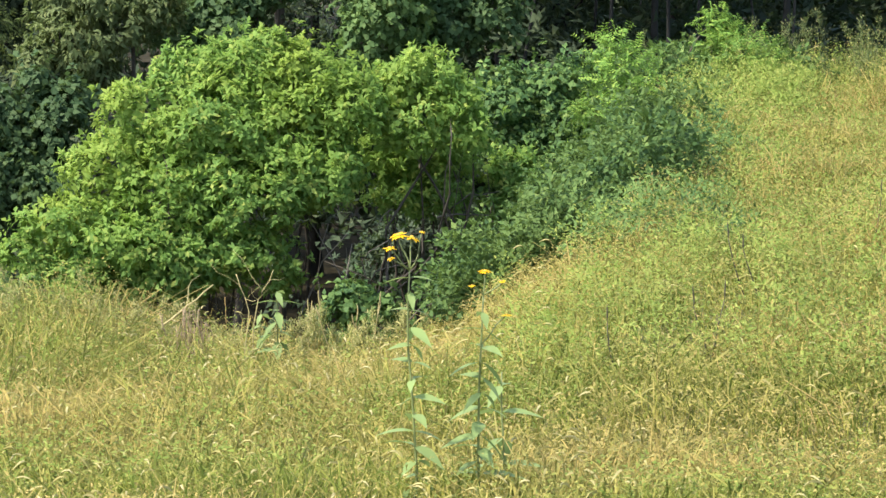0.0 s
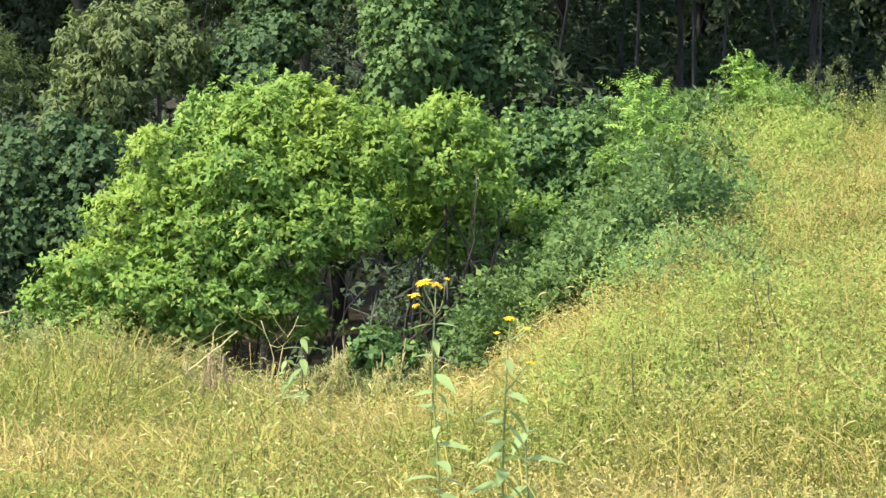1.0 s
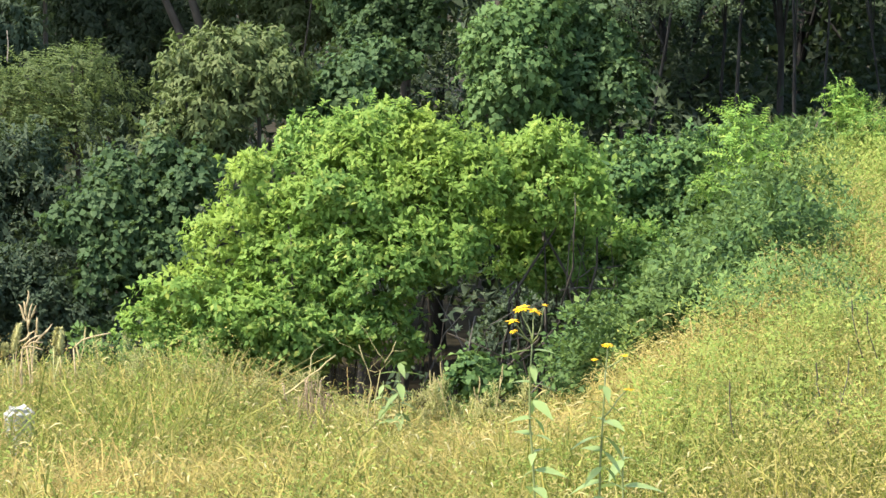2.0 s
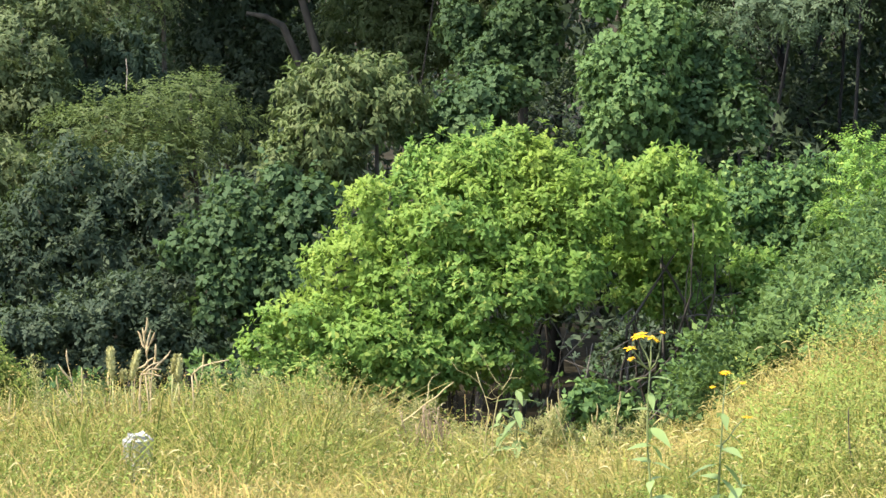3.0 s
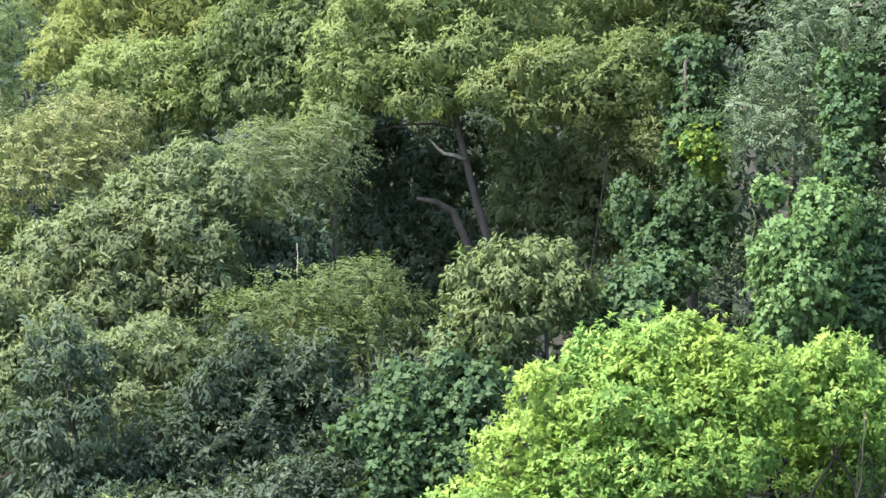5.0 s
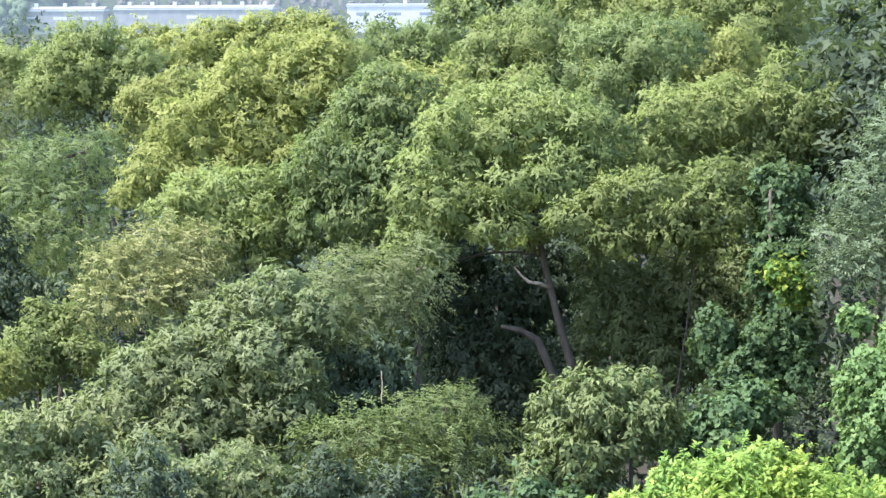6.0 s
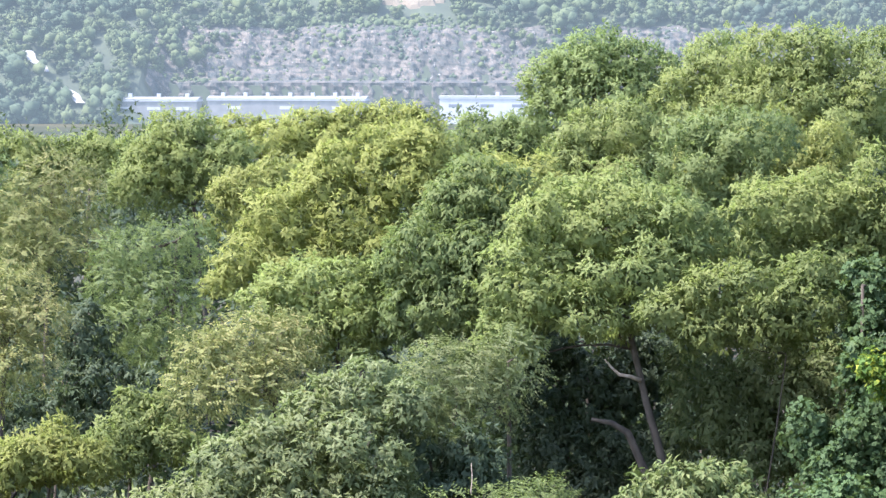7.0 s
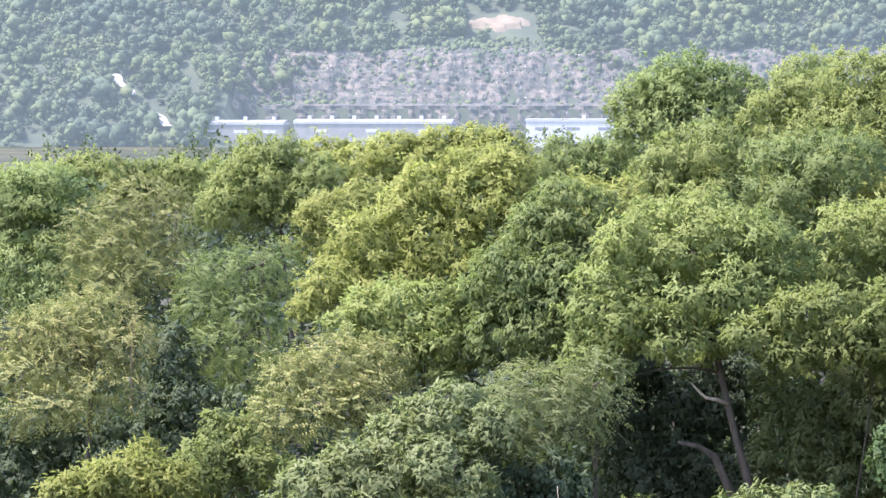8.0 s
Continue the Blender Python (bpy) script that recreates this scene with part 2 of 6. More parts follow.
def inner(rng, centres, radii, each, size):
    """Coarse shaded foliage inside the clumps."""
    centres, radii = np.asarray(centres, float), np.asarray(radii, float)
    n = len(centres) * each
    c, r = np.repeat(centres, each, 0), np.repeat(radii, each, 0)
    p = c + unit(rng.normal(0, 1, (n, 3))) * r * rng.uniform(0.1, 0.6, (n, 1))
    return turned(leaves(p, rng.normal(0, 1, (n, 3)) - [0, 0, 0.4], rng.normal(0, 0.6, (n, 3)) + [0, 0, 0.7], size * rng.uniform(0.7, 1.3, n), size * 0.6), unit(p - c) + [0, 0, 0.3])


def step(a, b, v):
    t = np.clip((v - a) / (b - a), 0, 1)
    return t * t * (3 - 2 * t)


def rough_noise(x, y, scale, seed=0.0):
    """Smooth, cheap unevenness between -1 and 1."""
    x, y = x / scale + seed, y / scale - seed
    return (np.sin(x * 1.7 + 1.3 * np.sin(y * 1.1)) + np.sin(y * 1.9 + 1.7 * np.sin(x * 0.8 + 2)) + np.sin((x + y) * 3.1 + np.sin(x * 2.3))) / 3


def bearing(x, y):
    return np.degrees(np.arctan2(x, np.maximum(y, 6.0)))


def spur(x, y):
    """0 in the hollow, 1 on the rising bank."""
    return step(3.0, 8.6, bearing(x, y))


def ground_z(x, y):
    x, y = np.asarray(x, float), np.asarray(y, float)
    hollow = np.interp(y, [0, 1.5, 18, 31, 36, 50, 100, 300, 500], [3.2, 3.1, 0, -2.3, -3.6, -7, -10.5, -19, -19])
    bank = np.interp(y, [0, 1.5, 18, 42, 50, 60, 100, 300, 500], [3.2, 3.1, 0, -1.5, -5, -8, -10.5, -19, -19])
    s = spur(x, y)
    bumps = 0.10 * rough_noise(x, y, 2.2) * step(2, 8, y) * (1 - step(200, 400, y))
    lumps = 0.10 * rough_noise(x, y, 0.7, 3.0) * s * step(19, 24, y) * (1 - step(44, 50, y))
    return hollow * (1 - s) + bank * s + bumps + lumps


def polar(b, d):
    """Plan position at a bearing (degrees, right of north) and distance from the viewpoint."""
    return d * math.sin(radians(b)), d * math.cos(radians(b))

# ---------------------------------------------------------------- ground
gx = np.concatenate([-np.geomspace(2600, 16, 26), np.arange(-15, 15.01, 0.4), np.geomspace(16, 2600, 26)])
gy = np.concatenate([-np.geomspace(600, 4, 10), np.arange(-3, 60, 0.5), np.geomspace(60, 4200, 50)])
X, Y = np.meshgrid(gx, gy)
grid = np.stack([X, Y, ground_z(X, Y)], -1).reshape(-1, 3)
w = len(gx)
cell = (np.arange(len(gy) - 1)[:, None] * w + np.arange(w - 1)[None]).reshape(-1, 1)
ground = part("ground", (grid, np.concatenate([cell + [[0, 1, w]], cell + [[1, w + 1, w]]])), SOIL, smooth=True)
tagged(ground, "grassy ground sloping into a hollow and a far plain", "ground", kind="structure")

# ---------------------------------------------------------------- trees


def clumps(rng, lobes, puff, tuft, hang=1.0, bottom=0.75, flat=0.8):
    """Foliage in two sizes: puffs over a lobed, uneven crown, each puff covered with small tufts on its outer side.
    lobes: (x, y, z, half width, half height). Returns the tufts' centres, radii and facings."""
    cs, us, ss = [], [], []
    for x, y, z0, rx, rz in lobes:
        count = int(2.2 * rx * rz * (0.5 + 0.5 * hang) / puff ** 2) + 4
        k = np.arange(count) + 0.5
        z = 1 - (1 + bottom) * k / count
        a = k * 2.399963 + rng.uniform(0, 6)
        h = np.sqrt(np.clip(1 - z * z, 0.02, 1))
        u = np.stack([h * np.cos(a), h * np.sin(a), z], 1) + rng.normal(0, 0.10, (count, 3))
        swell = 1 + 0.20 * np.sin(3 * np.arctan2(u[:, 1], u[:, 0]) + rng.uniform(0, 6)) + 0.13 * np.sin(5 * u[:, 2] + 2 * u[:, 0] + rng.uniform(0, 6))
        low = np.where(u[:, 2:] < 0, hang, 1.0)
        half = max(rx - puff * 0.8, 0.12)
        far = swell * np.where(rng.random(count) < 0.25, rng.uniform(0.5, 0.8, count), rng.uniform(0.72, 1.22, count))
        cs.append(np.array([x, y, z0]) + u * np.concatenate([np.ones((count, 2)), low], 1) * [half, half, max(rz - puff * 0.7, 0.12)] * far[:, None])
        us.append(unit(u))
        ss.append(puff * rng.uniform(0.5, 1.5, count))
    c, u, s = np.concatenate(cs), np.concatenate(us), np.concatenate(ss)
    free = np.ones(len(c), bool)
    owner = np.repeat(np.arange(len(cs)), [len(v) for v in cs])
    for k, (x, y, z0, rx, rz) in enumerate(lobes):
        d = (c - [x, y, z0]) / [rx, rx, rz]
        free &= (owner == k) | ((d ** 2).sum(1) > 0.32)
    c, u, s = c[free], u[free], s[free]
    many = max(4, int(1.0 * (puff / tuft) ** 2))
    n = len(c) * many
    c, u, s = [np.repeat(v, many, 0) for v in (c, u, s)]
    v = unit(unit(rng.normal(0, 1, (n, 3))) + u * 0.7 + [0, 0, 0.35])
    r = tuft * rng.uniform(0.65, 1.35, (n, 1)) * [1, 1, flat]
    return c + v * s[:, None] * [1, 1, flat] * rng.uniform(0.75, 1.0, (n, 1)), r, v


def crown_mesh(rng, lobes, puff, tuft, length, width, cover, per, droop, hang, small, core, core_size):
    t = clumps(rng, lobes, puff, tuft, hang)
    area = 2 * math.pi * (t[1][:, 0] ** 2).sum()
    each = max(1, round(cover * area / (0.5 * length * width) / per / len(t[0])))
    cores = [inner(rng, [(x, y, z - rz * (hang - 1) * 0.4)], [(rx * 1.15, rx * 1.15, rz * (0.5 + hang * 0.5) * 1.15)], int(core * rx * rz), core_size) for x, y, z, rx, rz in lobes]
    return join([sprays(rng, t, each, per, length, width, droop, tuft * 1.25, small, 0.15 if small else 0.22, 0.6 if small else 0.4, 0.2 if small else 0.3), *cores]), t[0]


def make_tree(label, place, crown_z, rx, rz, leaf, seed, length=0.09, width=0.055, puff=0.7, tuft=0.24, cover=1.0, per=6, droop=0.15, lean=0.0,
              thick=0.10, group="trees of the wood", hang=1.5, core=140, trunk=(), bark=None, small=True):
    rng = np.random.default_rng(seed)
    x, y = place
    z = float(ground_z(x, y)) - 0.05
    t = thing("tree", label, "tree", (x, y, z), group)
    c0 = np.array([lean, 0, crown_z - z])
    lobes = [(*c0, rx * 0.55, rz * 0.74)]
    for k in range(9):
        a = k * 2.4 + rng.uniform(-0.5, 0.5)
        up = (0.62 - (0.62 + 0.78 * hang) * (k + rng.uniform(0, 0.9)) / 9) * rz
        out = rx * rng.uniform(0.42, 0.85) * (1.1 - 0.5 * max(up, 0) / rz)
        lobes.append((c0[0] + out * math.cos(a), c0[1] + out * math.sin(a), c0[2] + up, rx * rng.uniform(0.26, 0.48), rz * rng.uniform(0.22, 0.42)))
    lobes.append((c0[0] + rng.uniform(-0.3, 0.3) * rx, c0[1], c0[2] + 0.6 * rz, rx * 0.36, rz * 0.40))
    shape, tips = crown_mesh(rng, lobes, puff, tuft, length, width, cover, per, droop, 1.0 + 0.35 * (hang - 1), small, core * 1.5, 0.13)
    drop = max(np.percentile(shape[0][:, 2], 99.7) - c0[2] - rz * 1.08, 0)
    wide = min(1, 1.22 * rx / np.percentile(np.abs(shape[0][:, 0] - c0[0]), 99))
    for p in (shape[0], tips):
        p -= [c0[0], c0[1], drop]
        p *= [wide, wide, 1]
        p += [c0[0], c0[1], 0]
    foot = np.array([rng.normal(0, 0.1) - lean * 0.3, 0, 0])
    spine = bent(rng, foot, c0 + [0, 0, rz * 0.3], 9, 0.03)
    if len(trunk):
        spine = np.array(trunk) - [x, y, z]
    part("trunk", tube(spine, np.linspace(thick * 1.25, thick * 0.35, len(spine)), 8), bark or BARK, t, smooth=True)
    for i in rng.choice(len(tips), 6, replace=False):
        s = spine[rng.integers(len(spine) // 2, len(spine) - 1)]
        part("limb", tube(bent(rng, s, s + (tips[i] - s) * 0.85, 6, 0.06, -0.05), np.linspace(thick * 0.5, thick * 0.12, 6), 6), bark or BARK, t, smooth=True)
    part("crown", shape, leaf, t)
    return t


# leaf length, width, leaves in a rosette, spacing of the rosettes, droop, share of the leaf's own facing, twig; feathery and small-leaved kinds set their leaves along a twig
BROAD = dict(length=0.108, width=0.042, per=7, gap=0.138, droop=0.40, own=0.14, ragged=0.30)
DROOPY = dict(length=0.115, width=0.042, per=8, gap=0.148, droop=0.75, own=0.26, ragged=0.28)
FEATHER = dict(length=0.060, width=0.028, per=10, gap=0.155, droop=0.30, own=0.26, ragged=0.34, twig=0.26)
VINE = dict(length=0.088, width=0.078, per=5, gap=0.112, droop=0.5, own=0.5, ragged=0.15, coarse=0.42)
CREEPER = dict(length=0.068, width=0.058, per=5, gap=0.092, droop=0.45, own=0.5, ragged=0.2, coarse=0.42)
FERN = dict(length=0.050, width=0.022, per=14, gap=0.15, droop=0.25, own=0.4, ragged=0.4, twig=0.26, coarse=0.4)
SHOOT = dict(length=0.046, width=0.020, per=12, gap=0.12, droop=0.2, own=0.4, ragged=0.3, twig=0.15, coarse=0.4)
FINE = dict(length=0.038, width=0.017, per=10, gap=0.072, droop=0.15, own=0.5, ragged=0.25, coarse=0.45)
BUSHY = dict(length=0.074, width=0.037, per=8, gap=0.094, droop=0.22, own=0.55, ragged=0.24, coarse=0.42)


def lumps_of(rng, u, amount, waves=7):
    """Smooth lumps over a sphere of directions, between about -1 and 1 times the amount."""
    h = np.zeros(len(u))
    for k in range(waves):
        h += np.sin(u @ (unit(rng.normal(0, 1, 3)) * rng.uniform(3.5, 9.0)) + rng.uniform(0, 6.3))
    return amount * h / math.sqrt(waves)


def bough(rng, centre, r, length, width, per, gap, droop, own, ragged, twig=0.0, puffs=20, small=False, coarse=0.2):
    """One leafy mass of a crown: lesser puffs over a flattened form, each set with rosettes or twigs of leaves; thinner at its back."""
    r = np.asarray(r, float)
    k = np.arange(puffs) + 0.5
    z = 1 - 1.62 * k / puffs
    turn = k * 2.399963 + rng.uniform(0, 6.3)
    side = np.sqrt(np.clip(1 - z * z, 0.03, 1))
    pu = unit(np.stack([side * np.cos(turn), side * np.sin(turn), z], 1) + rng.normal(0, 0.22, (puffs, 3)))
    pr = rng.uniform(0.20, 0.42, (puffs, 1)) * (r * [1, 1, 0.45] + np.array([0, 0, 0.45]) * r.mean())
    pc = pu * (r - pr * 0.75) * rng.uniform(0.78, 1.0 + ragged, (puffs, 1))
    pc, pr, pu = np.concatenate([pc, [[0, 0, 0]]]), np.concatenate([pr, [r * 0.72]]), np.concatenate([pu, [[0, 0, 1.0]]])
    many = (2 * math.pi * pr[:, 0] * (pr[:, 1] + pr[:, 2]) / gap ** 2 * np.where(pu[:, 1] > 0.45, 0.3, 1.0)).astype(int) + 3
    many[-1] = many[-1] * 0.45
    at = np.repeat(np.arange(len(pc)), many)
    u = unit(unit(rng.normal(0, 1, (len(at), 3))) + pu[at] * 0.45)
    swell = 1 + lumps_of(rng, u, ragged * 0.5) + rng.normal(0, 0.06, len(at))
    p = pc[at] + u * pr[at] * (swell * np.where(rng.random(len(at)) < 0.25, rng.uniform(0.7, 0.95, len(at)), rng.uniform(0.92, 1.08, len(at))))[:, None]
    inside = (((p[:, None] - pc[None]) / pr[None]) ** 2).sum(2) < 0.62
    inside[np.arange(len(at)), at] = False
    free = ~inside.any(1)
    p, u, at = p[free], u[free], at[free]
    n = len(p)
    whole = unit(p / r ** 2)
    out = unit(unit(u / pr[at]) * 0.7 + whole * 0.45)
    p = centre + p + out * (rng.exponential(0.035, (n, 1)) + 0.18 * (rng.random((n, 1)) < 0.04))
    way = unit(out * 0.65 + rng.normal(0, 0.42, (n, 3)) + [0, 0, 0.25 - droop * 0.6])
    a = unit(np.cross(way, out + [0.13, 0.31, 0.7]))
    b = np.cross(way, a)
    qs, ws, us, fs = [], [], [], []
    turn = rng.uniform(0, 2 * np.pi, n)
    for j in range(per):
        if twig:
            g = (j // 2 + 0.7) / (per / 2)
            s = 1 if j % 2 else -1
            q = p + way * twig * g - np.array([0, 0, 0.5 * droop * twig]) * g * g
            w = a * s * 0.9 + way * 0.5 + rng.normal(0, 0.16, (n, 3)) - [0, 0, droop * 0.4]
        else:
            f = (turn + 2 * np.pi * j / per + rng.normal(0, 0.3, n))[:, None]
            q = p + rng.normal(0, 0.25 * length, (n, 3))
            w = way * 0.55 + (a * np.cos(f) + b * np.sin(f)) * 0.85 - [0, 0, droop]
        qs.append(q)
        ws.append(w)
        us.append(way * 0.5 + out * 0.5 + [0, 0, 0.5] + rng.normal(0, 0.25, (n, 3)))
        fs.append(unit(out * (1 - coarse) + way * coarse + (w - way) * 0.2 * coarse))
    q, w, up, face = [np.concatenate(v) for v in (qs, ws, us, fs)]
    size = rng.uniform(0.65, 1.25, len(q))
    v, t = leaves(q, w, up, length * size, width * size, small=small)
    corner = v[t]
    own_n = np.cross(corner[:, 1] - corner[:, 0], corner[:, 2] - corner[:, 0]).reshape(len(q), -1, 3).sum(1)
    own_n = unit(own_n)
    own_n *= np.where((own_n * (face + [0, 0, 0.3])).sum(1) < 0, -1, 1)[:, None]
    return turned((v, t), own_n * own + face * (1 - own) + [0, 0, 0.1] + rng.normal(0, 0.05, face.shape))


def spread(rng, dist, rows):
    """Boughs by bearing, height angle, half width and half height as seen from the viewpoint; lower ones reach further out."""
    out = []
    mean = sum(e for b, e, w, h in rows) / len(rows)
    for b, e, w, h in rows:
        rx, rz = dist * radians(w), dist * radians(h)
        x, y = polar(b, dist + 0.55 * dist * radians(e - mean) + rng.uniform(-0.3, 0.3) * rx)
        out.append((np.array([x, y, EYE + dist * math.tan(radians(e))]), np.array([rx, rx * 0.9, rz])))
    return out


def leafed(rng, masses, style, base):
    """All the boughs and their coarse inner leaves, about the base point."""
    shapes = []
    for c, r in masses:
        shapes.append(bough(rng, c - base, r, **style))
        shapes.append(inner(rng, [c - base], [r * 1.05], int(110 * r[0] * r[2]) + 10, min(0.15, style["length"] * 1.4)))
    return join(shapes)


def upright(b, d, top):
    """Points up a slightly wavering trunk, from the ground to an elevation in degrees."""
    x, y = polar(b, d)
    z = float(ground_z(x, y)) - 0.05
    h = EYE + d * math.tan(radians(top)) - z
    return [(x + 0.08 * math.sin(5 * f), y + 0.05 * math.sin(3 * f), z + h * f) for f in np.linspace(0, 1, 9)]


def plant_tree(label, dist, leaf, style, seed, rows, trunk=(), thick=0.0):
    rng = np.random.default_rng(1000 + seed)
    far = max(1.0, dist / 75)
    style = dict(style, length=style["length"] * far, width=style["width"] * far, gap=style["gap"] * far, small=dist > 60)
    masses = spread(rng, dist, rows)
    mid = sum(c for c, r in masses) / len(masses)
    x, y = mid[0], mid[1] + 0.3
    z = float(ground_z(x, y)) - 0.05
    t = thing("tree", label, "tree", (x, y, z), "trees of the wood")
    base = np.array([x, y, z])
    high = max(masses, key=lambda m: m[0][2])[0] - base
    thick = thick or 0.03 + 0.004 * high[2]
    spine = np.array(trunk) - base if len(trunk) else bent(rng, (rng.normal(0, 0.15), 0, 0), high * [0.8, 0.8, 1], 9, 0.025)
    part("trunk", tube(spine, np.linspace(thick * 1.25, thick * 0.35, len(spine)), 8), BARK, t, smooth=True)
    for c, r in masses:
        k = int(np.clip(np.searchsorted(spine[:, 2], (c - base)[2] - 0.8), 1, len(spine) - 1))
        part("limb", tube(bent(rng, spine[k], c - base + [0, 0, 0.1], 7, 0.06, -0.03), np.linspace(thick * 0.38, thick * 0.1, 7), 6), BARK, t, smooth=True)
    part("crown", leafed(rng, masses, style, base), leaf, t)
    return t


# the oak's leaning trunk, its low forked limb and a dead snag
LEANING = [(-0.75, 55, -8.2), (-1.0, 55, -4.5), (-1.20, 55, -2.0), (-1.33, 55, -1.25), (-1.56, 54.98, -0.43), (-1.77, 54.97, 0.44), (-1.88, 54.97, 0.95), (-2.0, 55, 1.6), (-2.2, 55, 2.3)]
FORK = [(-1.15, 55, -2.6), (-1.42, 54.9, -1.9), (-1.59, 54.9, -1.42), (-1.85, 54.9, -0.83), (-2.1, 54.85, -0.68), (-2.4, 54.8, -0.62)]
SNAG = [(-1.66, 54.9, -0.03), (-1.82, 54.8, 0.04), (-1.98, 54.75, 0.07), (-2.10, 54.75, 0.18), (-2.2, 54.75, 0.30)]
oak = plant_tree("green oak tree with a bare leaning trunk below", 55, OAK_LEAF, BROAD, 1,
           [(-2.25, -2.57, 1.08, 0.69), (-3.14, -2.84, 0.72, 0.74), (-1.27, -2.83, 0.81, 0.69), (-2.01, -3.37, 1.17, 0.64), (-3.50, -3.65, 0.72, 0.74), (-2.60, -3.91, 0.76, 0.53), (-3.77, -4.37, 0.45, 0.48)], trunk=LEANING)
plant_tree("oak tree with spreading yellowish green tiers of leaves", 54, OAK_LEAF, BROAD, 2,
           [(-0.37, -3.71, 0.76, 0.48), (-1.27, -3.98, 0.49, 0.42), (0.17, -4.07, 0.63, 0.42), (0.79, -3.90, 0.67, 0.53), (0.88, -3.45, 0.45, 0.37), (-0.64, -4.21, 0.54, 0.32)], thick=0.02)
plant_tree("oak tree with a bright sunlit top", 57, OAK_LEAF, BROAD, 3,
           [(0.79, -2.46, 0.94, 0.64), (1.60, -2.64, 0.72, 0.69), (2.13, -2.38, 0.67, 0.90), (0.26, -2.91, 0.54, 0.42), (1.33, -3.22, 0.81, 0.48), (2.58, -2.65, 0.45, 0.64)])
plant_tree("bluish green oak tree between brighter crowns", 64, DEEP_LEAF, BROAD, 4,
           [(-0.46, -2.01, 0.67, 0.85), (-0.91, -2.55, 0.54, 0.64), (-0.10, -1.30, 0.81, 0.53), (-0.90, -1.48, 0.54, 0.53)])
plant_tree("tall oak tree with sunlit yellow-green top", 66, YELLOW_LEAF, BROAD, 5,
           [(-0.11, -1.85, 0.76, 0.58), (0.69, -2.47, 0.76, 0.64), (-0.74, -1.94, 0.54, 0.58), (0.33, -1.31, 0.63, 0.53), (0.07, -2.83, 0.81, 0.64), (1.04, -1.75, 0.72, 0.74)])
plant_tree("green oak tree with a rounded crown", 70, OAK_LEAF, BROAD, 6,
           [(-2.16, -1.23, 0.81, 0.53), (-2.70, -1.50, 0.54, 0.48), (-1.54, -1.41, 0.63, 0.53), (-2.52, -1.94, 0.54, 0.48), (-1.18, -2.03, 0.54, 0.53), (-1.98, -1.76, 0.72, 0.53)])
plant_tree("tall dark green tree with a rounded top", 78, DEEP_LEAF, BROAD, 7,
           [(-2.57, -0.02, 0.67, 0.48), (-3.06, -0.38, 0.54, 0.53), (-1.81, -0.15, 0.58, 0.48), (-2.35, -0.56, 0.81, 0.64), (-1.45, -0.60, 0.54, 0.64), (-3.15, -0.78, 0.45, 0.42)])
plant_tree("tall green tree with a rounded top", 76, OAK_LEAF, BROAD, 8,
           [(-0.48, -0.11, 0.67, 0.53), (-0.92, -0.60, 0.54, 0.64), (-0.12, -0.69, 0.72, 0.64), (-0.38, -1.22, 0.72, 0.53), (-0.66, 0.20, 0.31, 0.26)])
plant_tree("tall green tree with a rounded top", 74, OAK_LEAF, BROAD, 9,
           [(0.50, 0.02, 0.72, 0.58), (1.12, -0.33, 0.72, 0.85), (0.59, -0.69, 0.72, 0.64), (1.21, -1.22, 0.81, 0.85), (1.91, -0.60, 0.90, 1.06)])
plant_tree("dark green oak tree with hanging leaves in the shade", 60, SHADED_LEAF, DROOPY, 10,
           [(3.11, -1.67, 0.63, 0.58), (3.73, -1.85, 0.54, 0.58), (2.93, -2.38, 0.40, 0.48), (3.55, -1.31, 0.72, 0.53), (4.08, -2.29, 0.54, 0.58), (2.66, -1.58, 0.36, 0.42), (4.43, -1.67, 0.63, 0.64)])
plant_tree("dark green oak tree with drooping leaves", 57, DEEP_LEAF, DROOPY, 11,
           [(-4.22, -2.17, 0.76, 0.58), (-4.76, -2.58, 0.63, 0.58), (-3.86, -2.75, 0.63, 0.64), (-5.21, -3.20, 0.58, 0.64), (-4.44, -3.38, 0.72, 0.74), (-3.77, -3.65, 0.54, 0.74), (-4.94, -3.92, 0.63, 0.64), (-4.13, -4.37, 0.63, 0.64), (-5.39, -3.92, 0.40, 0.53)])
plant_tree("light green oak tree with a spreading top", 60, YELLOW_LEAF, BROAD, 12,
           [(-3.59, -1.99, 0.67, 0.42), (-4.13, -1.86, 0.45, 0.32), (-3.77, -2.40, 0.63, 0.42)])
plant_tree("tall tree with yellowish green leaves", 61, YELLOW_LEAF, BROAD, 13,
           [(-5.57, -1.39, 0.61, 0.42), (-6.29, -1.68, 0.58, 0.53), (-5.12, -1.59, 0.54, 0.58), (-5.75, -1.95, 0.72, 0.64), (-6.82, -2.08, 0.58, 0.53), (-7.45, -2.58, 0.63, 0.53), (-6.46, -2.58, 0.72, 0.58), (-7.90, -3.16, 0.54, 0.42), (-7.09, -3.20, 0.76, 0.53), (-6.11, -3.03, 0.63, 0.53), (-8.31, -3.52, 0.31, 0.37), (-5.30, -2.40, 0.45, 0.64)])
plant_tree("light green tree in front of the yellowish one", 58, OAK_LEAF, BROAD, 14,
           [(-6.82, -3.65, 0.85, 0.48), (-6.19, -3.92, 0.63, 0.48), (-7.45, -3.92, 0.54, 0.42), (-6.64, -4.28, 0.81, 0.48), (-5.84, -3.65, 0.45, 0.53)])
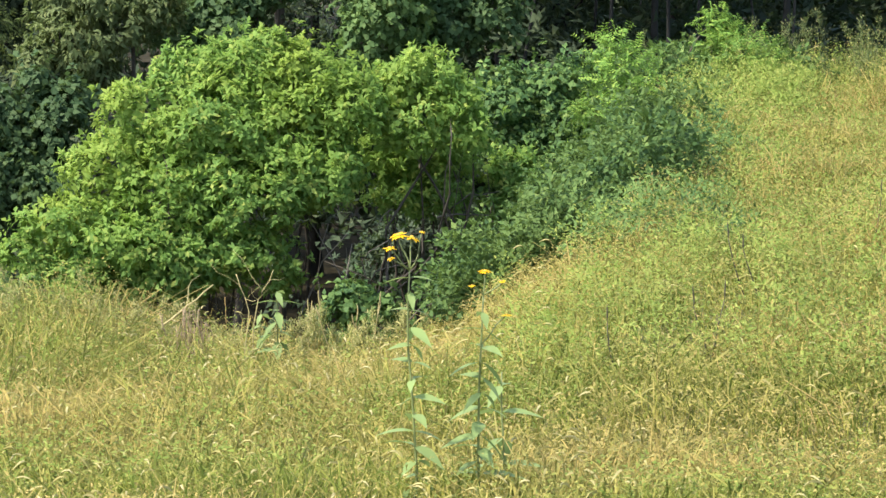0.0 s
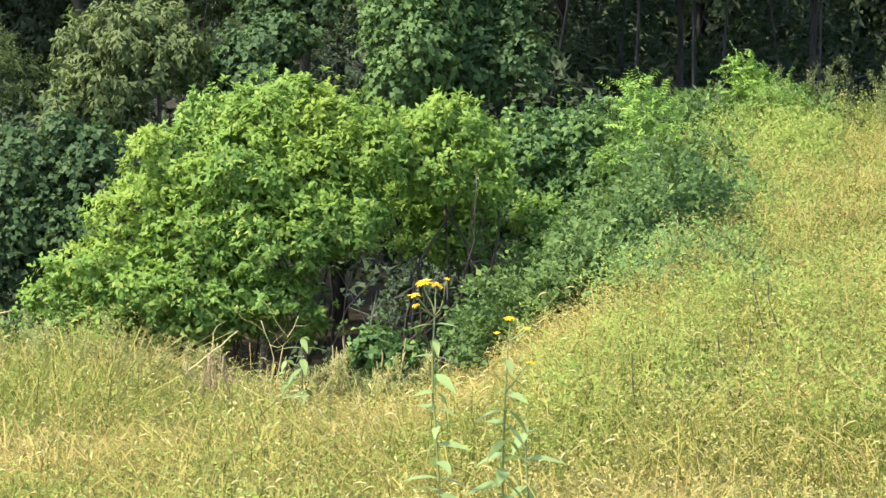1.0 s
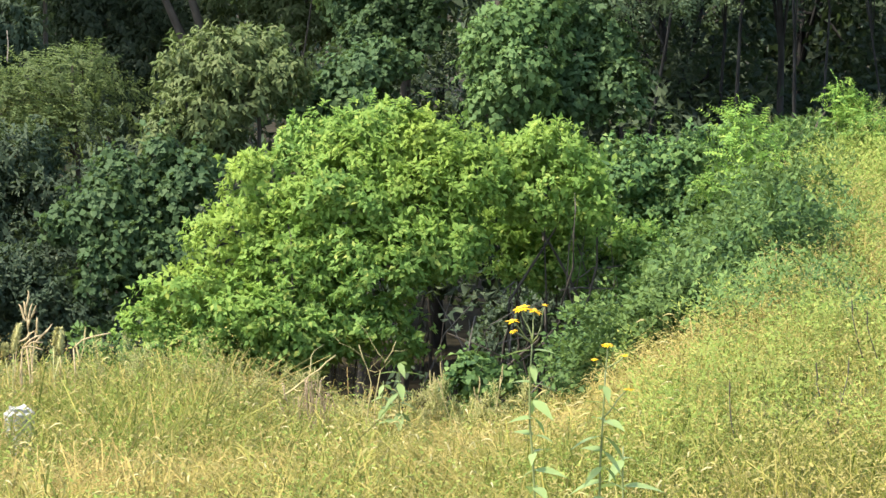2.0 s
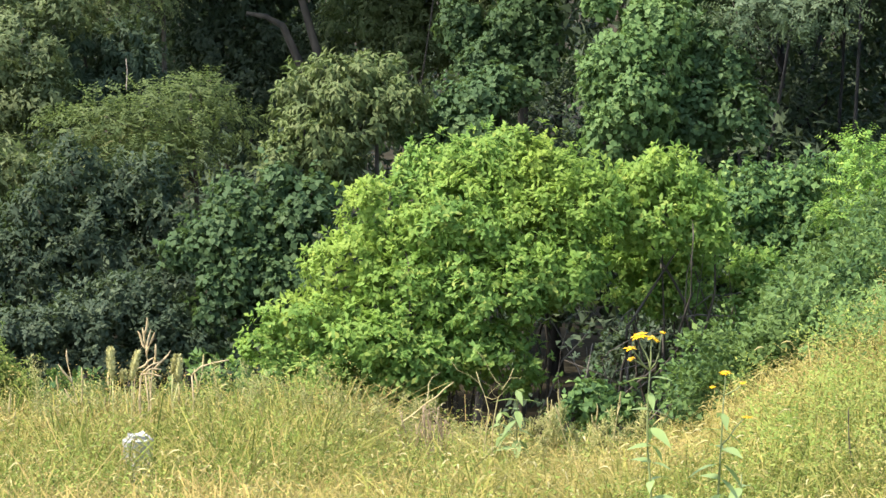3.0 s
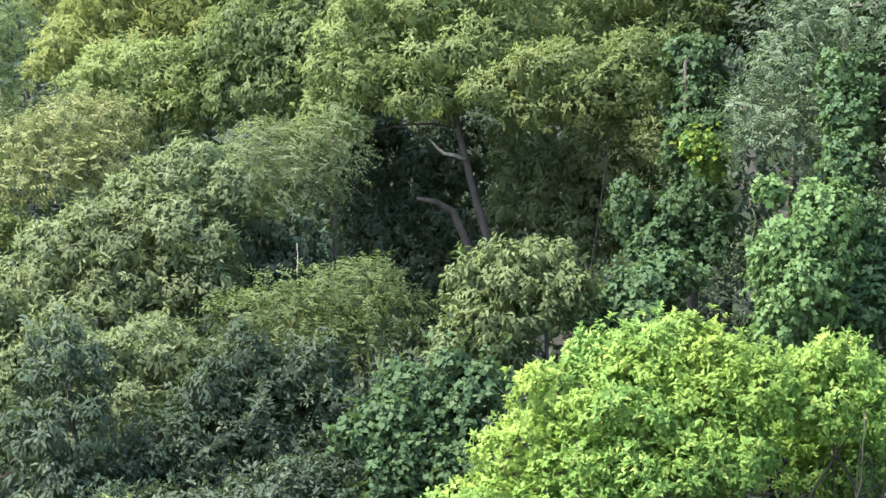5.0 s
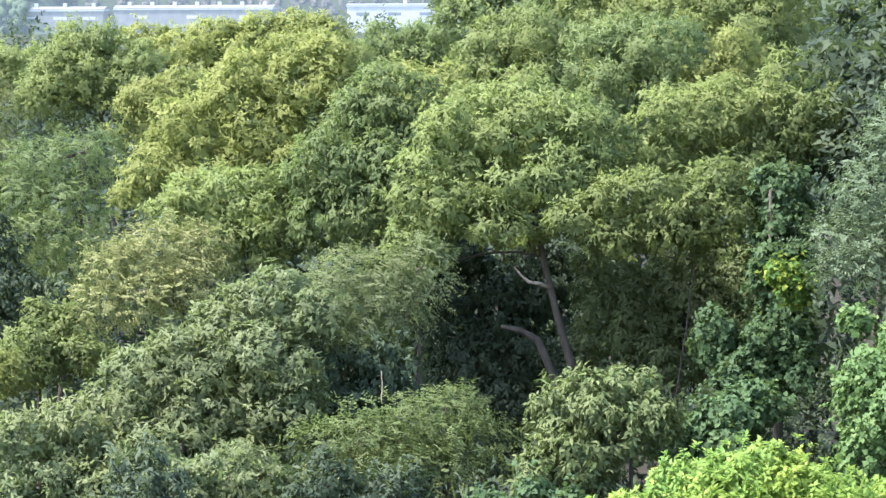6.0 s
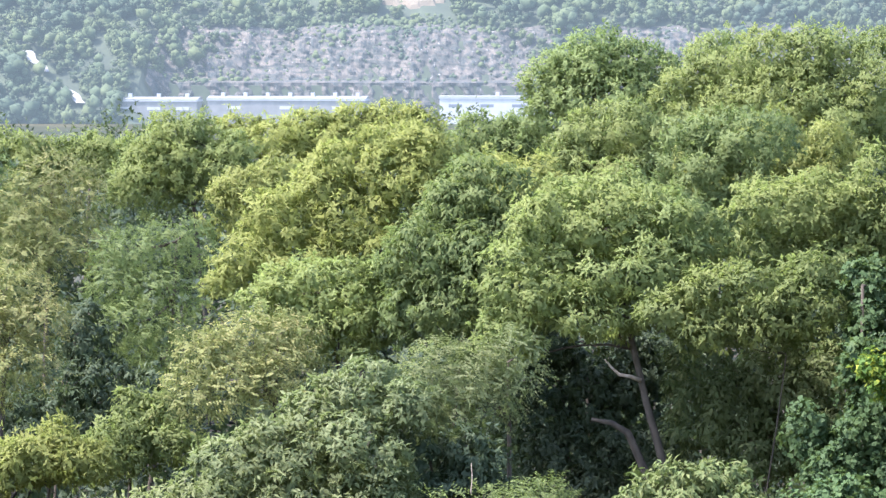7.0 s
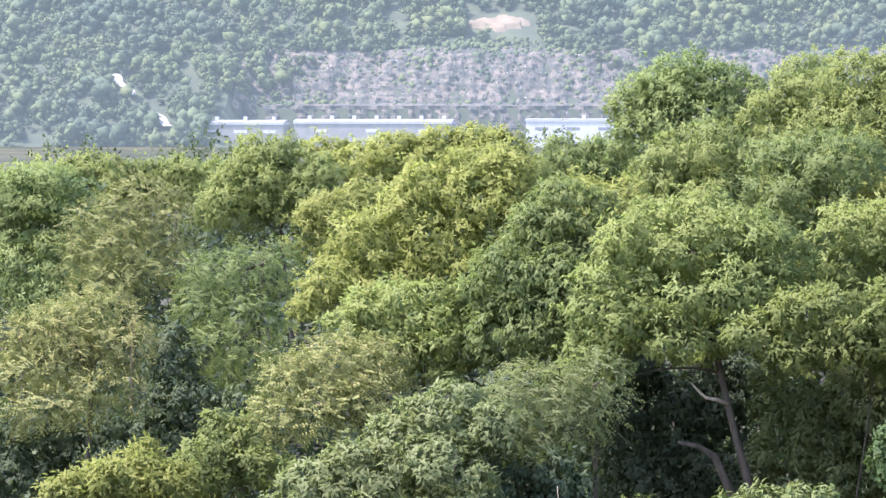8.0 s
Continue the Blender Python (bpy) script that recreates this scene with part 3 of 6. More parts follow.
plant_tree("slender yellow-green tree in the wood", 72, YELLOW_LEAF, BROAD, 15,
           [(-7.99, -2.04, 0.54, 0.37), (-7.54, -1.86, 0.40, 0.32), (-8.26, -2.40, 0.40, 0.37), (-7.72, -2.31, 0.45, 0.37)])
plant_tree("thin tree with hazy yellow-brown top", 92, YELLOW_LEAF, BROAD, 16,
           [(-7.45, -1.23, 0.67, 0.30), (-6.82, -1.25, 0.54, 0.30), (-6.46, -1.10, 0.36, 0.23), (-7.09, -1.59, 0.81, 0.38), (-5.25, -0.98, 0.31, 0.25), (-5.57, -1.18, 0.49, 0.28), (-8.17, -1.03, 0.34, 0.21), (-6.96, -0.98, 0.47, 0.23), (-6.29, -0.93, 0.40, 0.23), (-5.66, -0.87, 0.43, 0.23)])
plant_tree("dark green tree behind the yellowish one", 84, DEEP_LEAF, BROAD, 17,
           [(-4.22, -1.32, 0.49, 0.48), (-3.77, -1.23, 0.40, 0.42), (-4.67, -1.59, 0.49, 0.48), (-3.86, -1.63, 0.54, 0.42), (-3.42, -1.32, 0.36, 0.53)])
plant_tree("olive green tree with a rounded crown", 80, OAK_LEAF, BROAD, 18,
           [(-8.97, -1.16, 0.56, 0.36), (-9.42, -1.52, 0.54, 0.44), (-8.44, -1.45, 0.49, 0.42), (-9.07, -1.68, 0.72, 0.48), (-9.60, -1.95, 0.54, 0.48), (-8.53, -1.95, 0.54, 0.48), (-8.17, -1.48, 0.36, 0.36)])
plant_tree("thin feathery locust tree turning straw-brown", 64, BROWN_LEAF, FEATHER, 19,
           [(-11.03, -1.85, 0.58, 0.37), (-11.57, -2.21, 0.54, 0.37), (-10.68, -2.21, 0.49, 0.40), (-11.21, -2.57, 0.72, 0.37), (-11.84, -2.74, 0.45, 0.32), (-10.86, -2.93, 0.63, 0.37), (-11.48, -3.19, 0.54, 0.32)])
plant_tree("feathery locust tree turning straw-brown", 58, BROWN_LEAF, FEATHER, 20,
           [(-11.75, -3.64, 0.63, 0.30), (-12.29, -3.90, 0.67, 0.30), (-11.40, -4.09, 0.54, 0.28), (-12.11, -4.35, 0.72, 0.30), (-12.73, -4.52, 0.54, 0.28), (-11.76, -4.80, 0.63, 0.28), (-12.47, -5.06, 0.72, 0.30), (-13.00, -4.07, 0.45, 0.32)])
plant_tree("green locust tree with layered leaves", 62, DEEP_LEAF, FEATHER, 21,
           [(-9.52, -3.02, 0.58, 0.34), (-8.98, -2.84, 0.40, 0.32), (-9.88, -3.56, 0.54, 0.34), (-9.25, -3.65, 0.54, 0.37), (-9.70, -4.18, 0.63, 0.34), (-10.15, -4.54, 0.49, 0.30), (-9.34, -4.54, 0.54, 0.34), (-9.79, -4.99, 0.49, 0.28), (-10.05, -3.11, 0.36, 0.32)])
plant_tree("dark green tree with a broad crown", 72, DEEP_LEAF, BROAD, 22,
           [(-12.45, -1.80, 0.72, 0.48), (-12.99, -2.20, 0.63, 0.58), (-12.19, -2.47, 0.63, 0.48), (-12.73, -2.92, 0.72, 0.53), (-12.37, -3.46, 0.63, 0.42), (-13.25, -1.76, 0.63, 0.38)])
plant_tree("green tree with a rounded top", 88, OAK_LEAF, BROAD, 23,
           [(-11.74, -1.42, 0.54, 0.30), (-12.28, -1.56, 0.54, 0.32), (-11.21, -1.58, 0.49, 0.32), (-10.58, -1.51, 0.45, 0.30), (-11.65, -1.72, 0.72, 0.37), (-10.32, -1.59, 0.54, 0.42)])
plant_tree("green tree with a rounded top", 94, OAK_LEAF, BROAD, 24,
           [(-12.99, -1.65, 0.54, 0.28), (-12.54, -1.76, 0.54, 0.30), (-10.23, -1.52, 0.36, 0.28), (-9.87, -1.72, 0.45, 0.34)])
plant_tree("young light green tree with a pointed top", 56, OAK_LEAF, BROAD, 25,
           [(-9.88, -5.57, 0.23, 0.37), (-9.43, -5.62, 0.36, 0.32), (-9.97, -5.93, 0.45, 0.32), (-9.34, -6.02, 0.54, 0.37), (-10.15, -6.24, 0.54, 0.37)])
plant_tree("bright green low tree at the edge of the wood", 53, YELLOW_LEAF, BROAD, 26,
           [(-11.23, -6.23, 0.63, 0.34), (-10.96, -5.92, 0.25, 0.26), (-11.76, -6.40, 0.54, 0.34), (-10.60, -6.32, 0.45, 0.34), (-12.21, -6.48, 0.45, 0.34)])
# put where a gap is dark, with shade in its leaf colour
plant_tree("added tree in shade colours, keeping the gap between paler crowns dark", 60, SHADED_LEAF, DROOPY, 27,
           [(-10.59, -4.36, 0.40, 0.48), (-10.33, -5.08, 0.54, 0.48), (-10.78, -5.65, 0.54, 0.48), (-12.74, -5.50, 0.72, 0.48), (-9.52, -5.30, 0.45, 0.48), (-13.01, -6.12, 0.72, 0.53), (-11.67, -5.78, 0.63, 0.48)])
plant_tree("thin-leaved tree turning brown at the tips", 53, BROWN_LEAF, FEATHER, 28,
           [(-7.90, -4.55, 0.72, 0.37), (-8.44, -4.82, 0.54, 0.37), (-7.45, -4.91, 0.67, 0.37), (-8.71, -4.55, 0.31, 0.23), (-8.17, -5.26, 0.72, 0.42), (-7.36, -4.37, 0.36, 0.26), (-8.80, -5.26, 0.36, 0.37)])
plant_tree("dense rounded grey-green tree at the edge of the wood", 50, LOCUST_LEAF, BROAD, 29,
           [(-6.14, -5.47, 0.72, 0.53), (-6.86, -5.73, 0.67, 0.53), (-5.42, -5.57, 0.54, 0.48), (-7.40, -6.26, 0.72, 0.58), (-6.33, -6.28, 0.85, 0.64), (-8.12, -6.52, 0.63, 0.53), (-7.14, -6.98, 0.81, 0.64), (-6.06, -7.00, 0.72, 0.64), (-8.58, -7.14, 0.72, 0.58), (-7.87, -7.60, 0.85, 0.64), (-6.79, -7.79, 0.81, 0.58), (-9.13, -7.84, 0.72, 0.58)])
plant_tree("grey-green tree with dull fine leaves", 52, LOCUST_LEAF, FEATHER, 30,
           [(-4.78, -4.95, 0.76, 0.42), (-4.15, -5.13, 0.54, 0.42), (-5.24, -5.30, 0.54, 0.37), (-4.52, -5.49, 0.63, 0.42), (-3.70, -4.78, 0.36, 0.37)])
plant_tree("grey-green low tree at the edge of the wood", 49, LOCUST_LEAF, BROAD, 31,
           [(-9.39, -7.39, 0.54, 0.53), (-9.67, -8.10, 0.63, 0.53), (-8.78, -8.29, 0.72, 0.53), (-9.41, -8.81, 0.72, 0.53), (-10.28, -7.64, 0.54, 0.64), (-10.48, -8.52, 0.63, 0.64)])
plant_tree("shaded green tree with drooping leaves", 51, SHADED_LEAF, DROOPY, 32,
           [(-5.15, -6.29, 0.63, 0.48), (-4.52, -6.30, 0.49, 0.48), (-5.61, -7.00, 0.63, 0.53), (-4.89, -7.01, 0.54, 0.48), (-4.17, -6.57, 0.45, 0.42)])
plant_tree("blue-green locust tree with flat feathery tiers", 49, DEEP_LEAF, FEATHER, 33,
           [(-3.63, -7.11, 0.76, 0.23), (-4.17, -7.46, 0.63, 0.23), (-3.18, -7.47, 0.63, 0.23), (-4.80, -7.37, 0.54, 0.25), (-3.72, -7.87, 0.67, 0.23), (-4.36, -7.95, 0.63, 0.25), (-3.26, -6.93, 0.36, 0.19), (-5.26, -7.54, 0.45, 0.25)])
plant_tree("locust tree with reddish brown feathery tips", 49, BROWN_LEAF, FEATHER, 34,
           [(-4.54, -7.82, 0.58, 0.23), (-5.08, -8.04, 0.54, 0.23), (-4.09, -8.23, 0.45, 0.19)])
plant_tree("grey-green small tree in the shade", 47, LOCUST_LEAF, BROAD, 35,
           [(-5.72, -8.43, 0.67, 0.37), (-6.17, -8.69, 0.54, 0.37), (-5.27, -8.71, 0.49, 0.34), (-6.53, -8.33, 0.45, 0.37)])
# shaded lower boughs, with the shade put into the leaf colour
plant_tree("dark green small tree in the shade", 45, SHADED_LEAF, BROAD, 36,
           [(-5.34, -8.29, 0.54, 0.48), (-4.26, -8.44, 0.63, 0.44), (-4.80, -8.79, 0.54, 0.42), (-5.88, -8.82, 0.54, 0.48), (-6.35, -9.61, 0.81, 0.58), (-5.17, -9.28, 0.72, 0.53), (-7.25, -9.95, 0.72, 0.53), (-4.63, -9.73, 0.72, 0.53), (-5.63, -10.16, 0.72, 0.48), (-3.90, -9.29, 0.54, 0.53), (-3.82, -10.01, 0.49, 0.48)])
plant_tree("dull grey-green tree at the edge of the wood", 46, LOCUST_LEAF, BROAD, 37,
           [(-6.86, -8.09, 0.76, 0.53), (-7.23, -8.88, 0.72, 0.58), (-6.24, -8.37, 0.54, 0.48), (-7.67, -8.25, 0.54, 0.53)])
plant_tree("dark green small tree in the shade", 44, SHADED_LEAF, DROOPY, 38,
           [(-8.12, -8.33, 0.63, 0.64), (-8.32, -9.39, 0.72, 0.74), (-8.16, -10.29, 0.63, 0.64), (-7.63, -10.66, 0.63, 0.42)])
plant_tree("olive green tree hanging over the hollow", 56, CHESTNUT_LEAF, DROOPY, 39,
           [(0.64, -4.74, 0.67, 0.53), (1.26, -5.10, 0.63, 0.53), (0.55, -5.46, 0.54, 0.53), (1.09, -5.91, 0.63, 0.53), (-0.53, -5.64, 0.63, 0.64), (0.10, -6.09, 0.54, 0.53), (-0.80, -4.92, 0.45, 0.64), (1.72, -6.27, 0.49, 0.42), (-0.08, -5.10, 0.45, 0.42)])
# shade in its leaf colour keeps the gap behind the oak dark
plant_tree("dark green tree filling the shade beside the oak", 58, SHADED_LEAF, DROOPY, 40,
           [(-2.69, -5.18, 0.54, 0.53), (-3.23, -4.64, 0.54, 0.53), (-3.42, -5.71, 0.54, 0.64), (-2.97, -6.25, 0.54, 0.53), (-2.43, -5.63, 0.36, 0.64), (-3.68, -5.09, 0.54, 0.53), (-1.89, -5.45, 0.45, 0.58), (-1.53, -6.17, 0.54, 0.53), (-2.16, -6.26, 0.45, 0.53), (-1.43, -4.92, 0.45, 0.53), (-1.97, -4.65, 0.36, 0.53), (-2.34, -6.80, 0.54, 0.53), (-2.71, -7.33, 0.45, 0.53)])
plant_tree("tree trunk wrapped in green climbing vines", 53, SHADED_VINE_LEAF, VINE, 41,
           [(1.98, -4.30, 0.40, 0.48), (1.80, -4.92, 0.38, 0.48), (1.99, -5.55, 0.40, 0.53), (1.72, -6.04, 0.45, 0.48), (2.07, -4.74, 0.36, 0.42), (1.36, -6.36, 0.45, 0.42), (0.91, -5.82, 0.36, 0.48), (1.89, -3.67, 0.45, 0.53), (2.12, -5.91, 0.31, 0.48), (2.17, -6.35, 0.27, 0.42)], trunk=upright(1.85, 53.4, -3.5))
plant_tree("pale grey-green locust tree overhung with vines", 49, PALE_LOCUST, FEATHER, 42,
           [(3.15, -4.70, 0.49, 0.28), (3.68, -4.38, 0.54, 0.28), (2.96, -4.30, 0.45, 0.25), (3.95, -4.83, 0.45, 0.30), (3.41, -3.58, 0.54, 0.37), (3.94, -3.94, 0.54, 0.42), (3.67, -3.05, 0.45, 0.37), (3.63, -2.34, 0.14, 0.32), (3.80, -2.69, 0.36, 0.32)], trunk=upright(4.36, 50.2, -2.4))
# the last four boughs lie out of view, added to shade the wood
plant_tree("pale grey-green locust tree reaching over the hollow", 48, PALE_LOCUST, FEATHER, 43,
           [(5.65, -5.44, 0.65, 0.30), (6.14, -5.08, 0.63, 0.32), (5.32, -5.76, 0.38, 0.19), (6.26, -4.55, 0.72, 0.42), (5.51, -4.73, 0.52, 0.37), (5.90, -3.93, 0.72, 0.42), (6.63, -5.52, 0.63, 0.32), (5.80, -3.04, 0.99, 0.48), (5.00, -2.78, 0.81, 0.48), (6.69, -3.57, 0.81, 0.48), (7.49, -4.27, 0.81, 0.42)], trunk=upright(4.42, 49.8, -2.6))
plant_tree("curtain of green climbing vine over a tree", 46.6, LIT_CURTAIN_LEAF, VINE, 44,
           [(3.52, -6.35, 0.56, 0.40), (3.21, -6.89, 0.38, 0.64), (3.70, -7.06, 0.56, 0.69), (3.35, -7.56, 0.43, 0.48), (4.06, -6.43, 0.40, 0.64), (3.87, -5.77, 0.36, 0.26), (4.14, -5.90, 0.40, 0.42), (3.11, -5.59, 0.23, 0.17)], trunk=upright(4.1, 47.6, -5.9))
plant_tree("curtain of dark green climbing vine over a tree", 47.4, SHADED_VINE_LEAF, VINE, 45,
           [(4.36, -5.63, 0.40, 0.48), (4.31, -5.18, 0.39, 0.58), (4.38, -4.51, 0.41, 0.53), (4.34, -3.85, 0.47, 0.53), (4.72, -6.03, 0.25, 0.37), (4.86, -6.52, 0.45, 0.64), (4.69, -7.32, 0.45, 0.64), (5.32, -7.23, 0.40, 0.48), (4.24, -7.24, 0.31, 0.53), (4.16, -7.86, 0.40, 0.32), (5.13, -6.69, 0.36, 0.42)], trunk=upright(4.35, 48.9, -3.6))
plant_tree("chestnut tree with long olive green leaves", 47, CHESTNUT_LEAF, DROOPY, 46,
           [(-0.99, -6.89, 0.67, 0.48), (-1.53, -7.16, 0.45, 0.48), (-0.45, -6.71, 0.45, 0.32), (-1.44, -7.70, 0.63, 0.48), (-0.81, -7.43, 0.54, 0.48), (-1.81, -7.97, 0.40, 0.34), (-0.09, -7.07, 0.45, 0.30), (-1.17, -8.06, 0.36, 0.30)])
plant_tree("vine-covered green bush below the trees", 48, SHADED_VINE_LEAF, VINE, 47,
           [(1.27, -7.07, 0.54, 0.37), (0.73, -7.34, 0.40, 0.32), (1.63, -6.89, 0.36, 0.32), (1.00, -7.52, 0.54, 0.32), (0.19, -7.52, 0.36, 0.32)])
plant_tree("mound of dark green broad-leaved climbing vine", 43, SHADED_VINE_LEAF, VINE, 48,
           [(-2.63, -8.77, 0.54, 0.44), (-2.91, -9.30, 0.56, 0.53), (-2.18, -9.22, 0.56, 0.53), (-1.99, -8.41, 0.25, 0.30), (-2.36, -9.84, 0.67, 0.58), (-2.91, -10.20, 0.45, 0.64), (-1.63, -9.13, 0.45, 0.64), (-3.45, -9.39, 0.40, 0.26), (-1.82, -10.03, 0.54, 0.64), (-1.45, -8.59, 0.36, 0.32)])
fork, snag = np.array(FORK) - oak.location, np.array(SNAG) - oak.location
part("limb", tube(fork, [0.075, 0.07, 0.065, 0.055, 0.04, 0.025], 8), BARK, oak, smooth=True)
part("dead_limb", tube(snag, [0.04, 0.032, 0.028, 0.02, 0.012], 6), DEADWOOD, oak, "pale bare dead limb", smooth=True)
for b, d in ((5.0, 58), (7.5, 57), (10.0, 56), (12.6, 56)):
    make_tree("tall tree in deep shade", polar(b, d), 2.5, 2.2, 2.4, SHADED_LEAF, 135 + int(b), 0.18, 0.11, puff=0.48, tuft=0.28, cover=0.78, thick=0.065, hang=1.6, bark=SHADE_BARK)
# added to block the sun, most of each crown above the view
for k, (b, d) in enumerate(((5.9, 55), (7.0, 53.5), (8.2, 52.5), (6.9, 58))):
    make_tree("added tall tree overhead, shading the wood", polar(b, d), 3.4, 2.4, 1.5, SHADED_LEAF, 180 + k, 0.20, 0.13, puff=0.8, tuft=0.42, cover=0.8, thick=0.03, hang=1.0, core=120, bark=SHADE_BARK)
# added trees, crowns out of view, that shade the wood beyond the bank
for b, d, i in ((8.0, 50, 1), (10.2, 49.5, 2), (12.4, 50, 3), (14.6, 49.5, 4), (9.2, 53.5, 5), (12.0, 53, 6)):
    make_tree("added tall tree, crown out of view, shading the wood behind the bank", polar(b, d), 3.9, 2.3, 1.7, SHADED_LEAF, 170 + i, 0.32, 0.20, puff=0.8, tuft=0.42, cover=0.8, thick=0.02, hang=1.0, core=120, bark=SHADE_BARK)

# deeper rows of the wood, nearer ones in shade-darkened leaf so gaps stay dark
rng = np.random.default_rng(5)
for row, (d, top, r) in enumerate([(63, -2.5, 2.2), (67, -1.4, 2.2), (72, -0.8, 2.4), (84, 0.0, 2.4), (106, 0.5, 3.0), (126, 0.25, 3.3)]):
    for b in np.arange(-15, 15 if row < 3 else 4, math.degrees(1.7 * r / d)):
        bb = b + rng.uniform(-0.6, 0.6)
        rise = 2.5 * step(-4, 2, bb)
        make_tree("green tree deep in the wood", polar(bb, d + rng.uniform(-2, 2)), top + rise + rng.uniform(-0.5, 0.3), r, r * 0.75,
                  (OAK_LEAF, SHADED_LEAF, OAK_LEAF, YELLOW_LEAF)[int(rng.integers(4))] if row > 3 else SHADED_LEAF, 400 + row * 40 + int(b * 3 + 60),
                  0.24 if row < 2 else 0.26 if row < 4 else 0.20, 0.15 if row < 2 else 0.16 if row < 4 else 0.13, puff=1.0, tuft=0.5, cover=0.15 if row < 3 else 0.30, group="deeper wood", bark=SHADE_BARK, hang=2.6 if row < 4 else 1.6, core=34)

# ---------------------------------------------------------------- the big bush and its neighbours


def make_shrub(label, place, centre_z, rx, rz, leaf, seed, length, width, puff, cover=1.0, stems=9, droop=0.15, per=6, hang=1.0, foot=0.25, lobes=()):
    rng = np.random.default_rng(seed)
    x, y = place
    z = float(ground_z(x, y)) - 0.05
    t = thing("shrub", label, "bush", (x, y, z), "bushes")
    whole = [(lx, ly, lz - z, a, b) for lx, ly, lz, a, b in lobes or [(0, 0, centre_z, rx, rz)]]
    shape, tips = crown_mesh(rng, whole, puff, puff * 0.42, length, width, cover, per, droop, hang, False, 260, 0.18)
    for i in range(stems):
        e = tips[rng.integers(len(tips))]
        b = np.array([rng.normal(0, foot), rng.normal(0, foot * 0.7), 0])
        part("stem", tube(bent(rng, b, b + (e - b) * 0.85, 7, 0.07, -0.10), np.linspace(0.028, 0.008, 7) * rng.uniform(0.6, 1.3), 6), BARK, t, smooth=True)
    part("crown", shape, leaf, t)
    return t


def plant_shrub(label, dist, leaf, style, seed, rows, stems=6):
    rng = np.random.default_rng(3000 + seed)
    masses = spread(rng, dist, rows)
    mid = sum(c for c, r in masses) / len(masses)
    x, y = mid[0], mid[1] + 0.2
    z = float(ground_z(x, y)) - 0.05
    t = thing("shrub", label, "bush", (x, y, z), "bushes")
    base = np.array([x, y, z])
    for i in range(stems):
        c, r = masses[int(rng.integers(len(masses)))]
        e = c - base + rng.normal(0, 0.3, 3) * r
        foot = np.array([rng.normal(0, 0.35), rng.normal(0, 0.2), 0])
        part("stem", tube(bent(rng, foot, e, 7, 0.07, -0.10), np.linspace(0.020, 0.005, 7) * rng.uniform(0.6, 1.3), 6), BARK, t, smooth=True)
    part("crown", leafed(rng, masses, style, base), leaf, t)
    return t


plant_shrub("large rounded bright green bush at the edge of the meadow", 34.8, BUSH_LEAF, BUSHY, 1,
            [(1.25, -8.31, 0.81, 0.49), (0.46, -8.37, 0.52, 0.41), (2.16, -8.33, 0.76, 0.43), (-0.20, -8.98, 0.67, 0.54), (0.89, -9.07, 0.90, 0.63), (2.07, -9.16, 0.90, 0.67), (2.89, -8.84, 0.58, 0.54), (-0.84, -9.69, 0.63, 0.54), (0.16, -9.96, 0.85, 0.58), (1.34, -10.15, 0.94, 0.67), (-1.57, -10.49, 0.67, 0.45), (-0.57, -10.77, 0.81, 0.54), (0.61, -10.95, 0.85, 0.58), (-2.12, -10.98, 0.40, 0.36), (-1.31, -11.26, 0.63, 0.36), (-0.12, -11.49, 0.72, 0.36), (1.44, -11.13, 0.63, 0.54), (2.53, -9.88, 0.54, 0.58), (1.75, -7.90, 0.32, 0.23), (1.62, -8.71, 0.67, 0.45), (0.89, -9.70, 0.76, 0.54), (2.03, -9.79, 0.67, 0.54), (0.06, -11.04, 0.76, 0.45), (-0.94, -10.77, 0.63, 0.45)], stems=16)
plant_shrub("bright green bush beside the dark hollow", 35.6, BUSH_LEAF, BUSHY, 2,
            [(4.15, -8.34, 0.56, 0.40), (3.61, -8.53, 0.40, 0.34), (4.70, -8.65, 0.40, 0.40), (4.07, -8.97, 0.63, 0.40), (4.79, -9.10, 0.36, 0.36)], stems=8)
plant_shrub("green bush hanging over the dark hollow", 36.4, BUSH_LEAF, BUSHY, 3,
            [(3.35, -9.51, 0.54, 0.40), (4.07, -9.60, 0.54, 0.40), (4.44, -10.13, 0.45, 0.34), (3.80, -10.14, 0.40, 0.31), (4.62, -9.50, 0.36, 0.36)], stems=10)
# shade-coloured bush put in so the hollow reads dark
plant_shrub("added bush in shade colours, keeping the hollow dark", 39.4, SHADED_LEAF, BUSHY, 4,
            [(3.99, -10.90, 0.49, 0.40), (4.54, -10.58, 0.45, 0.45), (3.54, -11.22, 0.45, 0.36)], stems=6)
plant_shrub("bush tangled with green vines on the bank", 37.5, BANK_VINE, CREEPER, 5,
            [(5.42, -8.78, 0.54, 0.38), (5.96, -8.59, 0.49, 0.34), (5.25, -9.41, 0.45, 0.38), (5.88, -9.31, 0.54, 0.40), (6.42, -9.04, 0.49, 0.40), (6.50, -8.50, 0.45, 0.27), (5.42, -8.42, 0.36, 0.22)])
plant_shrub("light green vine-covered bush at the edge of the hollow", 36.5, BANK_VINE, CREEPER, 6,
            [(5.71, -9.94, 0.40, 0.34), (5.90, -10.38, 0.38, 0.25), (6.34, -10.02, 0.45, 0.36), (6.88, -9.74, 0.45, 0.40)])
